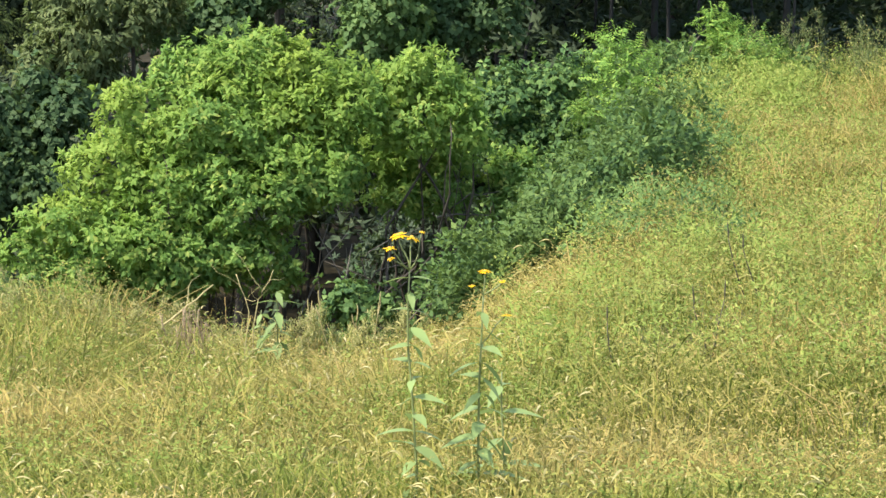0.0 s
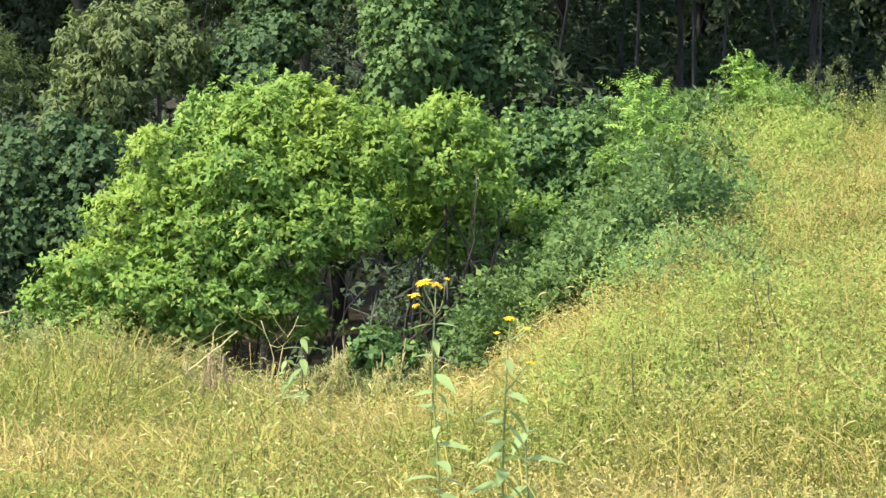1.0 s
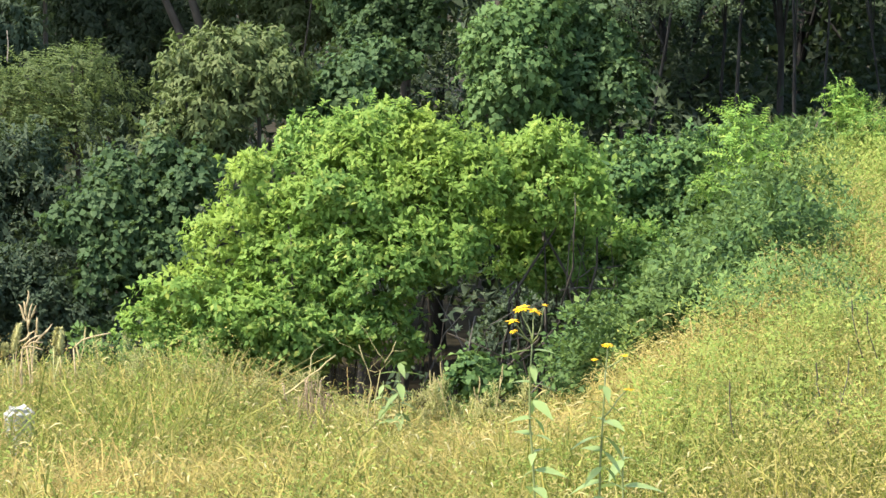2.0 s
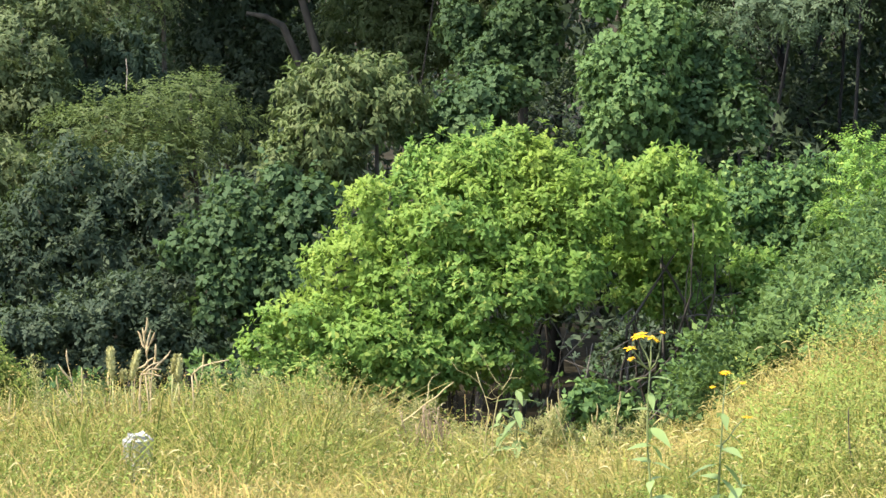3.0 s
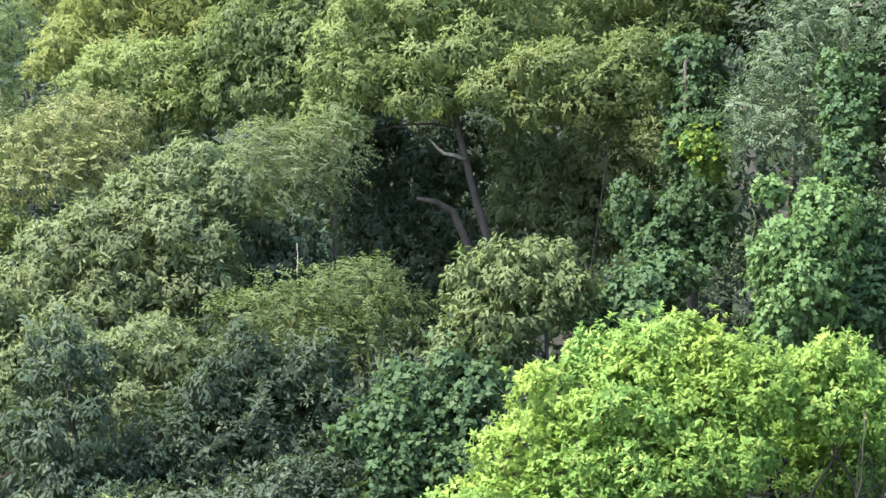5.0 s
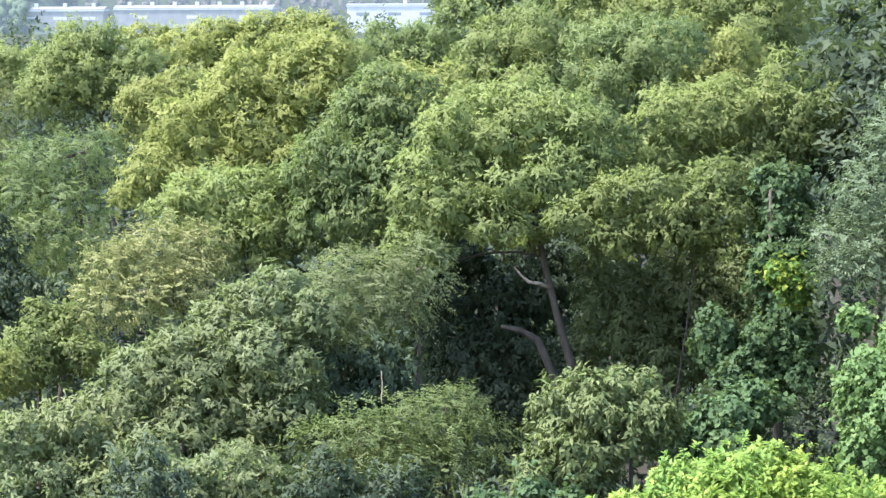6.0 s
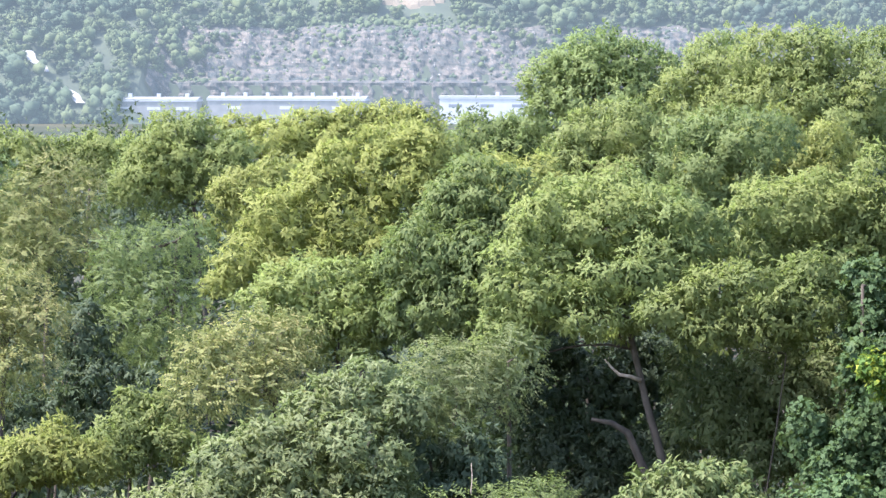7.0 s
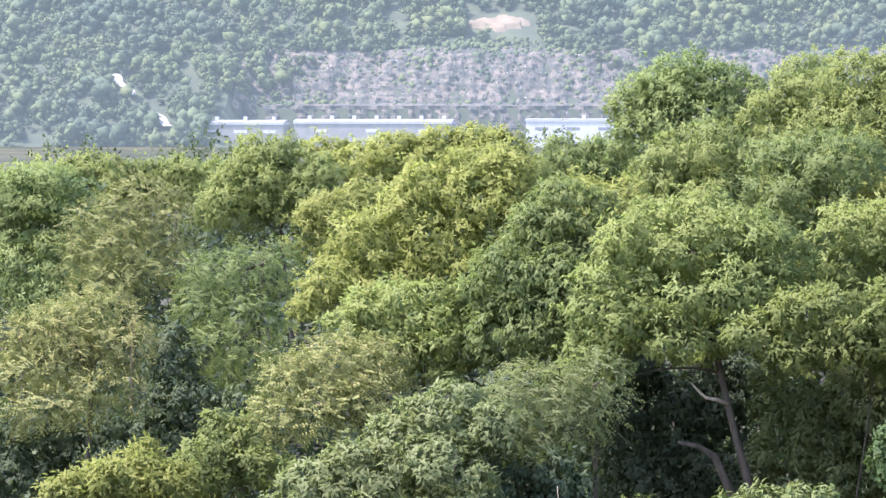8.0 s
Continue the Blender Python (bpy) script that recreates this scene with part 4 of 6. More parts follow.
plant_shrub("bush tangled with green vines below the ridge", 39.5, BANK_VINE, CREEPER, 7,
            [(6.10, -8.50, 0.54, 0.25), (6.73, -8.55, 0.54, 0.27), (7.18, -8.10, 0.40, 0.22), (5.64, -8.73, 0.45, 0.25), (6.55, -8.19, 0.27, 0.16)])
plant_shrub("bush tangled with green vines on the bank", 37.0, BANK_VINE, CREEPER, 8,
            [(7.19, -9.71, 0.54, 0.32), (7.65, -9.88, 0.54, 0.27), (6.46, -9.71, 0.45, 0.32), (6.83, -9.26, 0.54, 0.32), (8.10, -9.70, 0.36, 0.27)])
plant_shrub("low pale green bush at the meadow's edge", 31.2, GREEN_WEED, FINE, 9,
            [(-7.45, -10.84, 0.67, 0.29), (-6.83, -11.12, 0.54, 0.27), (-7.82, -11.18, 0.63, 0.36), (-7.19, -11.38, 0.81, 0.36), (-6.38, -11.49, 0.45, 0.25)])
plant_shrub("dark green undergrowth bush in the shade of the wood", 42.5, SHADED_LEAF, BUSHY, 10,
            [(-5.82, -10.61, 0.63, 0.38), (-5.00, -10.49, 0.63, 0.45), (-4.01, -10.63, 0.54, 0.40), (-6.64, -10.63, 0.63, 0.38), (-3.37, -10.87, 0.36, 0.27), (-4.46, -10.18, 0.54, 0.36), (-7.45, -10.57, 0.54, 0.36), (-5.83, -11.10, 0.63, 0.31), (-4.92, -11.07, 0.63, 0.34), (-4.10, -11.12, 0.45, 0.31), (-6.64, -11.12, 0.54, 0.31)])

for k, (bb, d, h) in enumerate([(-6.1, 31.5, 0.45), (-5.4, 32.3, 0.5), (-3.5, 31.8, 0.5), (-2.8, 31.2, 0.45), (-2.3, 32.0, 0.55), (3.35, 32.3, 0.3), (8.2, 40.5, 0.3), (9.7, 41, 0.25)]):
    x, y = polar(bb, d)
    make_shrub("low tangle of green weeds at the meadow's edge", (x, y), float(ground_z(x, y)) + h * 0.8, 0.55, h, BANK_VINE, 660 + k, 0.075, 0.05, 0.2, 0.9, 4)

# thicket added in shade colours to keep the wood behind the bank dark
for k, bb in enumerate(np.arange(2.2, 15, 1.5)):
    make_shrub("added thicket in shade colours, filling the dark wood", polar(bb, 59 + (k % 3)), -4.6, 1.9, 2.4, SHADED_LEAF, 600 + k, 0.13, 0.08, 0.8, 0.45, 3)
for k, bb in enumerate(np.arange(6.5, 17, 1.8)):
    make_shrub("added thicket in shade colours, filling the dark wood", polar(bb, 66 + (k % 3)), -3.2, 2.4, 3.2, SHADED_LEAF, 640 + k, 0.24, 0.15, 0.9, 0.5, 3)

# undergrowth of the wood, added in shade colours over the lit floor
rng = np.random.default_rng(31)
n = 640
b, d = np.radians(rng.uniform(-16, 16, n)), np.where(np.arange(n) < 420, rng.uniform(52, 86, n), rng.uniform(86, 134, n))
x, y = d * np.sin(b), d * np.cos(b)
r = rng.uniform(0.8, 1.7, n) * np.where(d > 86, 1.7, 1)
c = np.stack([x, y, ground_z(x, y) + rng.uniform(0.3, 3.6, n)], 1)
tagged(part("undergrowth", sprays(rng, (c, np.stack([r, r, r * 0.9], 1), np.tile([0, -0.3, 0.6], (n, 1))), 28, 6, 0.22, 0.12, 0.2, 0.5, True), SHADED_LEAF),
       "added undergrowth in shade colours, keeping the wood floor dark", "undergrowth", kind="stuff")

# ---------------------------------------------------------------- far hill


def hill_z(x, y):
    rock = step(-245, -228, x)
    y = y + 3.5 * rough_noise(x, 0 * x, 22, 1.0) * step(1434, 1440, y)
    wooded = np.interp(y, [1370, 1385, 1440, 1490, 1600, 2200], [-20, -19.5, 14, 38, 104, 400])
    cliff = np.interp(y, [1370, 1420, 1424, 1427, 1433, 1450, 1490, 1600, 2200], [-20, -19.5, -14, -3, -2, 17, 38, 104, 400])
    return wooded * (1 - rock) + cliff * rock + 2.5 * rough_noise(x, y, 30) * step(1450, 1500, y)


def sheet(xs, ys, height, push=None):
    X, Y = np.meshgrid(xs, ys)
    Z = height(X, Y)
    if push is not None:
        Y = Y + push(X, Y, Z)
    w = len(xs)
    cell = (np.arange(len(ys) - 1)[:, None] * w + np.arange(w - 1)[None]).reshape(-1, 1)
    return np.stack([X, Y, Z], -1).reshape(-1, 3), np.concatenate([cell + [[0, 1, w]], cell + [[1, w + 1, w]]])


SCRUB = plain("far_scrub", (0.022, 0.03, 0.017), (0.04, 0.052, 0.026), 0.16, 0.95, 0.4, HAZE_GLOW)
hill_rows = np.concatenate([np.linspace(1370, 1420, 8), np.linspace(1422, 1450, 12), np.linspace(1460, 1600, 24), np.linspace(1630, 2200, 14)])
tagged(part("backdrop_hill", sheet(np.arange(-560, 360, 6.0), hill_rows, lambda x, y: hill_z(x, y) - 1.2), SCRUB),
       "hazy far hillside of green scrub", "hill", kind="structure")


def rock_mat():
    """Grey quarried rock with rusty stains and pale streaks running down."""
    m, n, l, b = shader("quarry_rock")
    tc = n.new("ShaderNodeTexCoord")
    facs = []
    for size, scale, detail in (((1, 1, 1), 0.12, 5), ((1, 1, 0.22), 0.6, 5), ((1, 1, 0.7), 0.35, 6), ((0.12, 0.3, 1.6), 0.45, 5)):
        mp = n.new("ShaderNodeMapping")
        mp.inputs["Scale"].default_value = size
        ns = n.new("ShaderNodeTexNoise")
        ns.inputs["Scale"].default_value, ns.inputs["Detail"].default_value = scale, detail
        l.new(tc.outputs["Object"], mp.inputs["Vector"])
        l.new(mp.outputs["Vector"], ns.inputs["Vector"])
        facs.append(ns.outputs["Fac"])
    col = ramp(n, l, facs[0], [(0.35, (0.05, 0.045, 0.037)), (0.6, (0.095, 0.08, 0.062))])
    col = mixed(n, l, ramp(n, l, facs[2], [(0.45, (0, 0, 0)), (0.62, (1, 1, 1))]), col, (0.02, 0.026, 0.024))
    col = mixed(n, l, ramp(n, l, facs[1], [(0.65, (0, 0, 0)), (0.74, (1, 1, 1))]), col, (0.26, 0.25, 0.22))
    col = mixed(n, l, ramp(n, l, facs[3], [(0.52, (0, 0, 0)), (0.60, (1, 1, 1))]), col, (0.03, 0.032, 0.026))
    l.new(col, b.inputs["Base Color"])
    b.inputs["Roughness"].default_value = 0.9
    # the rock gets the same painted haze as emission
    b.inputs["Emission Color"].default_value, b.inputs["Emission Strength"].default_value = (*HAZE_GLOW[0], 1), HAZE_GLOW[1]
    bp = n.new("ShaderNodeBump")
    bp.inputs["Strength"].default_value, bp.inputs["Distance"].default_value = 0.8, 1.5
    l.new(facs[2], bp.inputs["Height"])
    l.new(bp.outputs["Normal"], b.inputs["Normal"])
    return m


def ribs(x, y, z):
    return 1.6 * rough_noise(x, z * 0.35, 3.1, 5.0) + 1.0 * rough_noise(x, z, 1.3, 8.0)


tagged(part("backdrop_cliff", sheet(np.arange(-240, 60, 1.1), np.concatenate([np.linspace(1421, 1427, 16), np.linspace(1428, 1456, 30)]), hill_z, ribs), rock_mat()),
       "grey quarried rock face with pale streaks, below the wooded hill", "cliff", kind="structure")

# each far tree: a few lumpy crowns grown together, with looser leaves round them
FAR_LEAF = leafy("far_wood", [(0.0, (0.048, 0.066, 0.028)), (0.6, (0.055, 0.073, 0.030)), (1.0, (0.068, 0.084, 0.034))], (0.024, 0.042, 0.032), 0.022, 0.0, 0.85, HAZE_GLOW, patch2=((0.075, 0.09, 0.034), 0.05))


def ball_form():
    bm = bmesh.new()
    bmesh.ops.create_icosphere(bm, subdivisions=1, radius=1.0)
    bm.verts.ensure_lookup_table()
    v = np.array([v.co[:] for v in bm.verts])
    t = np.array([[v.index for v in f.verts] for f in bm.faces])
    bm.free()
    return v, t


def lumpy(rng, centres, radii):
    """Rounded, uneven crowns in one mesh, with their soft outward normals."""
    bv, bt = ball_form()
    n = len(centres)
    phase = rng.uniform(0, 6.3, (n, 1, 5))
    tone = np.stack([np.sin(bv @ unit(rng.normal(0, 1, 3)) * f) for f in (3.1, 4.3, 5.7, 7.9, 9.5)], -1)[None]
    lump = 1 + 0.14 * (np.sin(tone * 3 + phase)).sum(-1) + rng.normal(0, 0.09, (n, len(bv)))
    v = np.asarray(centres)[:, None] + bv[None] * lump[:, :, None] * np.asarray(radii)[:, None]
    t = (np.arange(n)[:, None, None] * len(bv) + bt[None]).reshape(-1, 3)
    nm = unit(bv[None] + rng.normal(0, 0.24, v.shape) + [0, 0, 0.15])
    return v.reshape(-1, 3), t, nm.reshape(-1, 3)


def rock_top(x):
    """How far up the slope the bare rock reaches."""
    return np.interp(x, [-250, -232, -205, -150, -112, -92, -84, -62, -54, 0, 40, 60], [1420, 1428, 1451, 1449, 1455, 1447, 1436, 1436, 1452, 1453, 1448, 1430]) + 3 * rough_noise(x, 0 * x, 9, 4.0)


rng = np.random.default_rng(9)
n = 3000
cx, cy = rng.uniform(-380, 70, n), 1384 + 128 * rng.random(n)
rock = (cx > -246) & (cy < rock_top(cx) + 1.5)
bare = (cx > -152) & (cx < -122) & (cy > 1452) & (cy < 1486)
lawn = (cx > -182) & (cx < -112) & (cy > 1449) & (cy < 1463 + 3 * np.sin(cx * 0.2))
track = (np.abs(cx - np.interp(cy, [1384, 1396, 1420, 1436], [-254, -260, -282, -294])) < 4.0) & (((cy > 1393) & (cy < 1409)) | ((cy > 1411) & (cy < 1433)))
keep = ~rock & ~bare & ~track & ~(lawn & (rng.random(n) < 0.85))
cx, cy = cx[keep], cy[keep]
cr = rng.uniform(1.4, 3.4, len(cx)) * np.where(rng.random(len(cx)) < 0.22, 1.7, 1) * np.where(cy < 1412, 0.95, 1)
cc = np.stack([cx, cy, hill_z(cx, cy) + cr * 0.7], 1)
cc, cr = np.concatenate([cc, [[-143.5, 1465, float(hill_z(np.array(-143.5), np.array(1465.0))) + 2.2]]]), np.append(cr, 3.4)
many = 4
v = unit(unit(rng.normal(0, 1, (len(cc) * many, 3))) + [0, -0.2, 0.1])
c3 = np.repeat(cc, many, 0) + v * np.repeat(cr, many)[:, None] * 0.75
r3 = np.repeat(cr, many) * rng.uniform(0.36, 0.62, len(v))
scrub = 900
sx = rng.uniform(-240, 60, scrub)
sy = 1427 + (rock_top(sx) + 2 - 1427) * rng.random(scrub) ** 0.6
sr = rng.uniform(0.35, 0.9, scrub) * (1 + 1.2 * np.clip(rough_noise(sx, sy, 9, 2.0) * 1.6, 0, 1))
sc = np.stack([sx, sy, hill_z(sx, sy) + 0.1], 1)
low_x, low_y = rng.uniform(-180, -112, 160), rng.uniform(1450, 1464, 160)
low = np.stack([low_x, low_y, hill_z(low_x, low_y) + 0.1], 1)
crowns = lumpy(rng, np.concatenate([c3, sc, low]), np.concatenate([r3, sr, rng.uniform(0.5, 1.4, 160)])[:, None] * [1, 1, 0.9])
loose = sprays(rng, (c3, np.repeat(r3[:, None], 3, 1), v), 6, 4, 0.9, 0.75, 0.2, 0.8, True, 0.06, soft=0.12, tuft_normal=0.6)
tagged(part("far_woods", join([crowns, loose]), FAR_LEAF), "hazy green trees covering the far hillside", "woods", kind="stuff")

# track and bare terrace on the hill
PALE = plain("pale_concrete", (0.17, 0.165, 0.15), (0.25, 0.24, 0.22), 0.4, 0.9, 0.2, HAZE_GLOW)
EARTH = plain("bare_earth", (0.08, 0.065, 0.042), (0.15, 0.12, 0.08), 0.15, 0.95, 0.3, HAZE_GLOW)


def track_stretch(y0, y1):
    ty = np.linspace(y0, y1, 12)
    tx = np.interp(ty, [1384, 1396, 1420, 1436], [-254, -260, -282, -294]) + 0.8 * np.sin(ty * 0.7)
    edge = [np.stack([tx + s, ty, hill_z(tx + s, ty) + 1.3], 1) for s in (-1.8, 1.8)]
    k = np.arange(11)[:, None] * 2
    return np.stack(edge, 1).reshape(-1, 3), np.concatenate([k + [[0, 1, 2]], k + [[1, 3, 2]]])


tagged(part("road_track", join([track_stretch(1397, 1407), track_stretch(1417, 1431)]), PALE),
       "pale concrete track climbing the far hillside", "road", kind="structure")
tagged(part("ground_terrace", sheet(np.arange(-151, -124, 1.5), np.linspace(1470, 1484, 8), lambda x, y: hill_z(x, y) + 0.3 - 2.2 * step(0.75, 1.0, np.hypot((x + 137.5) / 13, (y - 1477) / 5.5) + 0.4 * rough_noise(x, y, 4))), EARTH),
       "bare orange earth terrace on the far hill", "terrace", kind="structure")


def box(x0, x1, y0, y1, z0, z1):
    v = np.array([(x, y, z) for x in (x0, x1) for y in (y0, y1) for z in (z0, z1)], float)
    q = [(0, 1, 3), (0, 3, 2), (4, 6, 7), (4, 7, 5), (0, 4, 5), (0, 5, 1), (2, 3, 7), (2, 7, 6), (0, 2, 6), (0, 6, 4), (1, 5, 7), (1, 7, 3)]
    return v, np.array(q)


GREY_WALL = plain("grey_cladding", (0.13, 0.13, 0.12), (0.18, 0.178, 0.165), 0.3, 0.6, 0.1, HAZE_GLOW)
WHITE_WALL = plain("white_cladding", (0.30, 0.30, 0.295), (0.36, 0.36, 0.355), 0.3, 0.5, 0.1, HAZE_GLOW)
DARK_PANE = plain("far_window", (0.08, 0.09, 0.11), (0.12, 0.13, 0.15), 0.3, 0.3, 0.0, HAZE_GLOW)


def factory(x0, x1, y, top, wall, label, vents, gable=0.8):
    """A long low hall: walls, white eaves band, shallow roof, roof vents, window band."""
    low = float(hill_z((x0 + x1) / 2, y))
    t = thing("factory_hall", label, "factory", ((x0 + x1) / 2, y, low), "factory halls")
    h, w = top - low, (x1 - x0) / 2
    part("wall", box(-w, w, 0, 14, -0.5, h - 1.0), wall, t)
    part("eave_band", box(-w - 0.3, w + 0.3, -0.4, 14.4, h - 1.0, h - 0.2), WHITE_WALL, t, "white eaves band")
    roof = (np.array([(-w - 0.4, -0.5, h - 0.196), (w + 0.4, -0.5, h - 0.196), (w + 0.4, 14.5, h - 0.196), (-w - 0.4, 14.5, h - 0.196), (-w - 0.4, 7, h + gable), (w + 0.4, 7, h + gable)]),
            np.array([(0, 1, 5), (0, 5, 4), (2, 3, 4), (2, 4, 5), (0, 4, 3), (1, 2, 5)]))
    part("roof", roof, GREY_WALL, t)
    for i in range(vents):
        vx = -w + (i + 0.6) * 2 * w / vents
        part("roof_vent", box(vx - 0.7, vx + 0.7, 5, 7, h + gable - 0.6, h + gable + 1.3), WHITE_WALL, t, "white roof vent")
    for i in range(3):
        vx = -w + (i + 0.5) * 2 * w / 3
        part("window", box(vx - 2.6, vx + 2.6, -0.06, 0.1, h - 4.4, h - 3.2), DARK_PANE if wall is WHITE_WALL else WHITE_WALL, t)
    return t


factory(-250, -216, 1398, -9.3, GREY_WALL, "long low grey factory hall with white eaves", 3)
factory(-212, -150, 1400, -8.9, GREY_WALL, "long low grey factory hall with white eaves", 7)
factory(-121, -84, 1402, -8.0, WHITE_WALL, "low white factory hall with dark windows", 1, 0.2)

# ---------------------------------------------------------------- meadow


def sector(rng, n, b0, b1, d0, d1):
    b = np.radians(rng.uniform(b0, b1, n))
    d = np.sqrt(rng.uniform(d0 * d0, d1 * d1, n))
    x, y = d * np.sin(b), d * np.cos(b)
    return np.degrees(b), d, x, y


def blades(rng, x, y, height, width, bend=0.6):
    """Grass blades that rise and arch over."""
    n = len(x)
    p = np.stack([x, y, ground_z(x, y) - 0.02], 1)
    a = rng.uniform(0, 2 * np.pi, n)
    out = np.stack([np.cos(a), np.sin(a), np.zeros(n)], 1)
    side = np.stack([-out[:, 1], out[:, 0], np.zeros(n)], 1) + out * rng.normal(0, 0.6, (n, 1))
    h = (height * rng.uniform(0.5, 1.2, n))[:, None]
    k = (bend * rng.uniform(0.15, 1.6, n))[:, None]
    up = np.array([0, 0, 1.0])
    m = p + out * h * k * 0.22 + up * h * 0.55
    e = p + out * h * k * 0.62 + up * h * (0.92 - 0.10 * k)
    tip = p + out * h * k * 1.05 + up * h * (1.0 - 0.38 * k)
    W = width * rng.uniform(0.6, 1.4, (n, 1))
    v = np.stack([p - side * W * 0.4, p + side * W * 0.4, m - side * W * 0.5, m + side * W * 0.5, e - side * W * 0.4, e + side * W * 0.4, tip], 1).reshape(-1, 3)
    i = np.arange(n)[:, None] * 7
    t = np.concatenate([i + [f] for f in ([0, 1, 2], [1, 3, 2], [2, 3, 4], [3, 5, 4], [4, 5, 6])], 1).reshape(-1, 3)
    lit = np.array([0, 0, 0.8]) + out * 0.4 + rng.normal(0, 0.65, (n, 3))
    return turned((v, t), lit), tip, out


def foxtails(rng, tip, out, length=0.07, width=0.014):
    """Soft seed heads that bow over in an arc."""
    n = len(tip)
    L = (length * rng.uniform(0.6, 1.3, n))[:, None]
    side = np.stack([-out[:, 1], out[:, 0], np.zeros(n)], 1)
    bow = rng.uniform(0.5, 1.4, (n, 1))
    rings = []
    for f, w in ((0.0, 0.35), (0.3, 1.0), (0.62, 1.0), (0.86, 0.6), (1.0, 0.1)):
        c = tip + out * L * f * (0.55 + 0.35 * bow * f) + [0, 0, 1] * L * (0.75 * f - 0.85 * bow * f * f)
        for k in range(3):
            a = k * 2.0944
            rings.append(c + (side * math.cos(a) + (np.array([0, 0, 0.8]) + out * 0.6) * math.sin(a)) * width * 0.5 * w)
    v = np.stack(rings, 1).reshape(-1, 3)
    q = []
    for j in range(4):
        for k in range(3):
            p0, p1 = j * 3 + k, j * 3 + (k + 1) % 3
            q += [[p0, p1, p0 + 3], [p1, p1 + 3, p0 + 3]]
    i = np.arange(n)[:, None] * 15
    return v, np.concatenate([i + [f] for f in q], 1).reshape(-1, 3)


def vine_share(b, d, x, y):
    """1 where vines cover the bank, 0 in the open grass."""
    w = 0.7 * rough_noise(x, y, 1.4, 2.0)
    return (b > 4.65 + w * 0.35 - 0.06 * np.clip(d - 36, 0, 8)) & (b < 8.1 + 1.1 * w + 0.5 * rough_noise(x, y, 0.45, 5.0) + 0.05 * (d - 30)) & (d > 29.5 + 1.5 * w + 0.3 * np.abs(b - 5))


rng = np.random.default_rng(21)


def meadow(n, d0, d1, share):
    """Plan positions in the open grass, kept with the given chance."""
    b, d, x, y = sector(rng, n, -10, 14, d0, d1)
    bank = spur(x, y) * step(19, 23, d)
    open_patch = (np.abs(b + 4.29) < 0.45) & (d > 25.0) & (d < 27.1) & (rng.random(n) < 0.85)
    ok = ~vine_share(b, d, x, y) & ~open_patch & ((d < 33) | (b > 6)) & (rng.random(n) < share(x, y, bank))
    return x[ok], y[ok], bank[ok], d[ok]


def tufts(x, y):
    """How tall the grass stands: higher along the wood's edge, low before the vines, uneven all over."""
    r, b = np.hypot(x, y), bearing(x, y)
    near = np.interp(r, [13, 16.3, 18.5, 21.5], [0.3, 0.42, 0.72, 1.0]) * np.interp(r, [37, 42], [1, 1.5])
    edge = np.interp(r, [23, 29], [1, 2.25]) ** ((1 - spur(x, y)) * (1 - 1.25 * step(-1.3, 0.3, b)))
    dip = 1 - 0.45 * step(1.6, 2.4, b) * (1 - step(4.4, 5.4, b)) * step(24, 29, r)
    return np.minimum(2.2, near * edge * dip * (1 + 0.45 * rough_noise(x, y, 0.35, 4.0) + 0.3 * rough_noise(x, y, 1.4, 1.0)))


x, y, bank, d = meadow(160000, 13, 44, lambda x, y, k: 1 - 0.1 * k)
g, tip, out = blades(rng, x, y, (0.36 - 0.12 * bank) * tufts(x, y), 0.0075, 1.05)
tagged(part("meadow_grass", g, GRASS), "yellow and green arching meadow grass", "grass", kind="stuff")

x, y, bank, d = meadow(40000, 13, 44, lambda x, y, k: (1 - 0.5 * k) * (0.55 + 0.45 * rough_noise(x, y, 1.1, 7.0)))
g, tip, out = blades(rng, x, y, (0.50 - 0.16 * bank) * np.minimum(tufts(x, y), 1.55), 0.0045, 1.1)
tagged(part("dry_stalks", g, STRAW), "thin straw-coloured dry grass stalks", "grass", kind="stuff")
pick = rng.random(len(tip)) < 0.5 * (1 - bank * 0.7)
tagged(part("foxtail_grass", foxtails(rng, tip[pick], out[pick], 0.095, 0.014), FOXTAIL), "drooping pale straw foxtail seed heads", "grass", kind="stuff")


def seed_mist(x, y, top, per=10):
    """Loose panicles of tiny seeds over the fine grass."""
    n = len(x)
    c = np.repeat(np.stack([x, y, ground_z(x, y) + top], 1), per, 0)
    q = c + rng.normal(0, 1, (n * per, 3)) * [0.035, 0.035, 0.06]
    m = len(q)
    s = rng.uniform(0.6, 1.5, m)
    return turned(leaves(q, rng.normal(0, 1, (m, 3)), rng.normal(0, 1, (m, 3)), 0.017 * s, 0.008 * s, small=True), rng.normal(0, 0.5, (m, 3)) + [0, 0, 0.7])


x, y, bank, d = meadow(26000, 14, 42, lambda x, y, k: (0.62 - 0.4 * k) * (0.6 + 0.4 * rough_noise(x, y, 1.6, 2.0)))
tagged(part("seed_heads", seed_mist(x, y, 0.36 * tufts(x, y) * rng.uniform(0.75, 1.2, len(x))), STRAW), "fine loose seed heads hazing over the grass", "grass", kind="stuff")


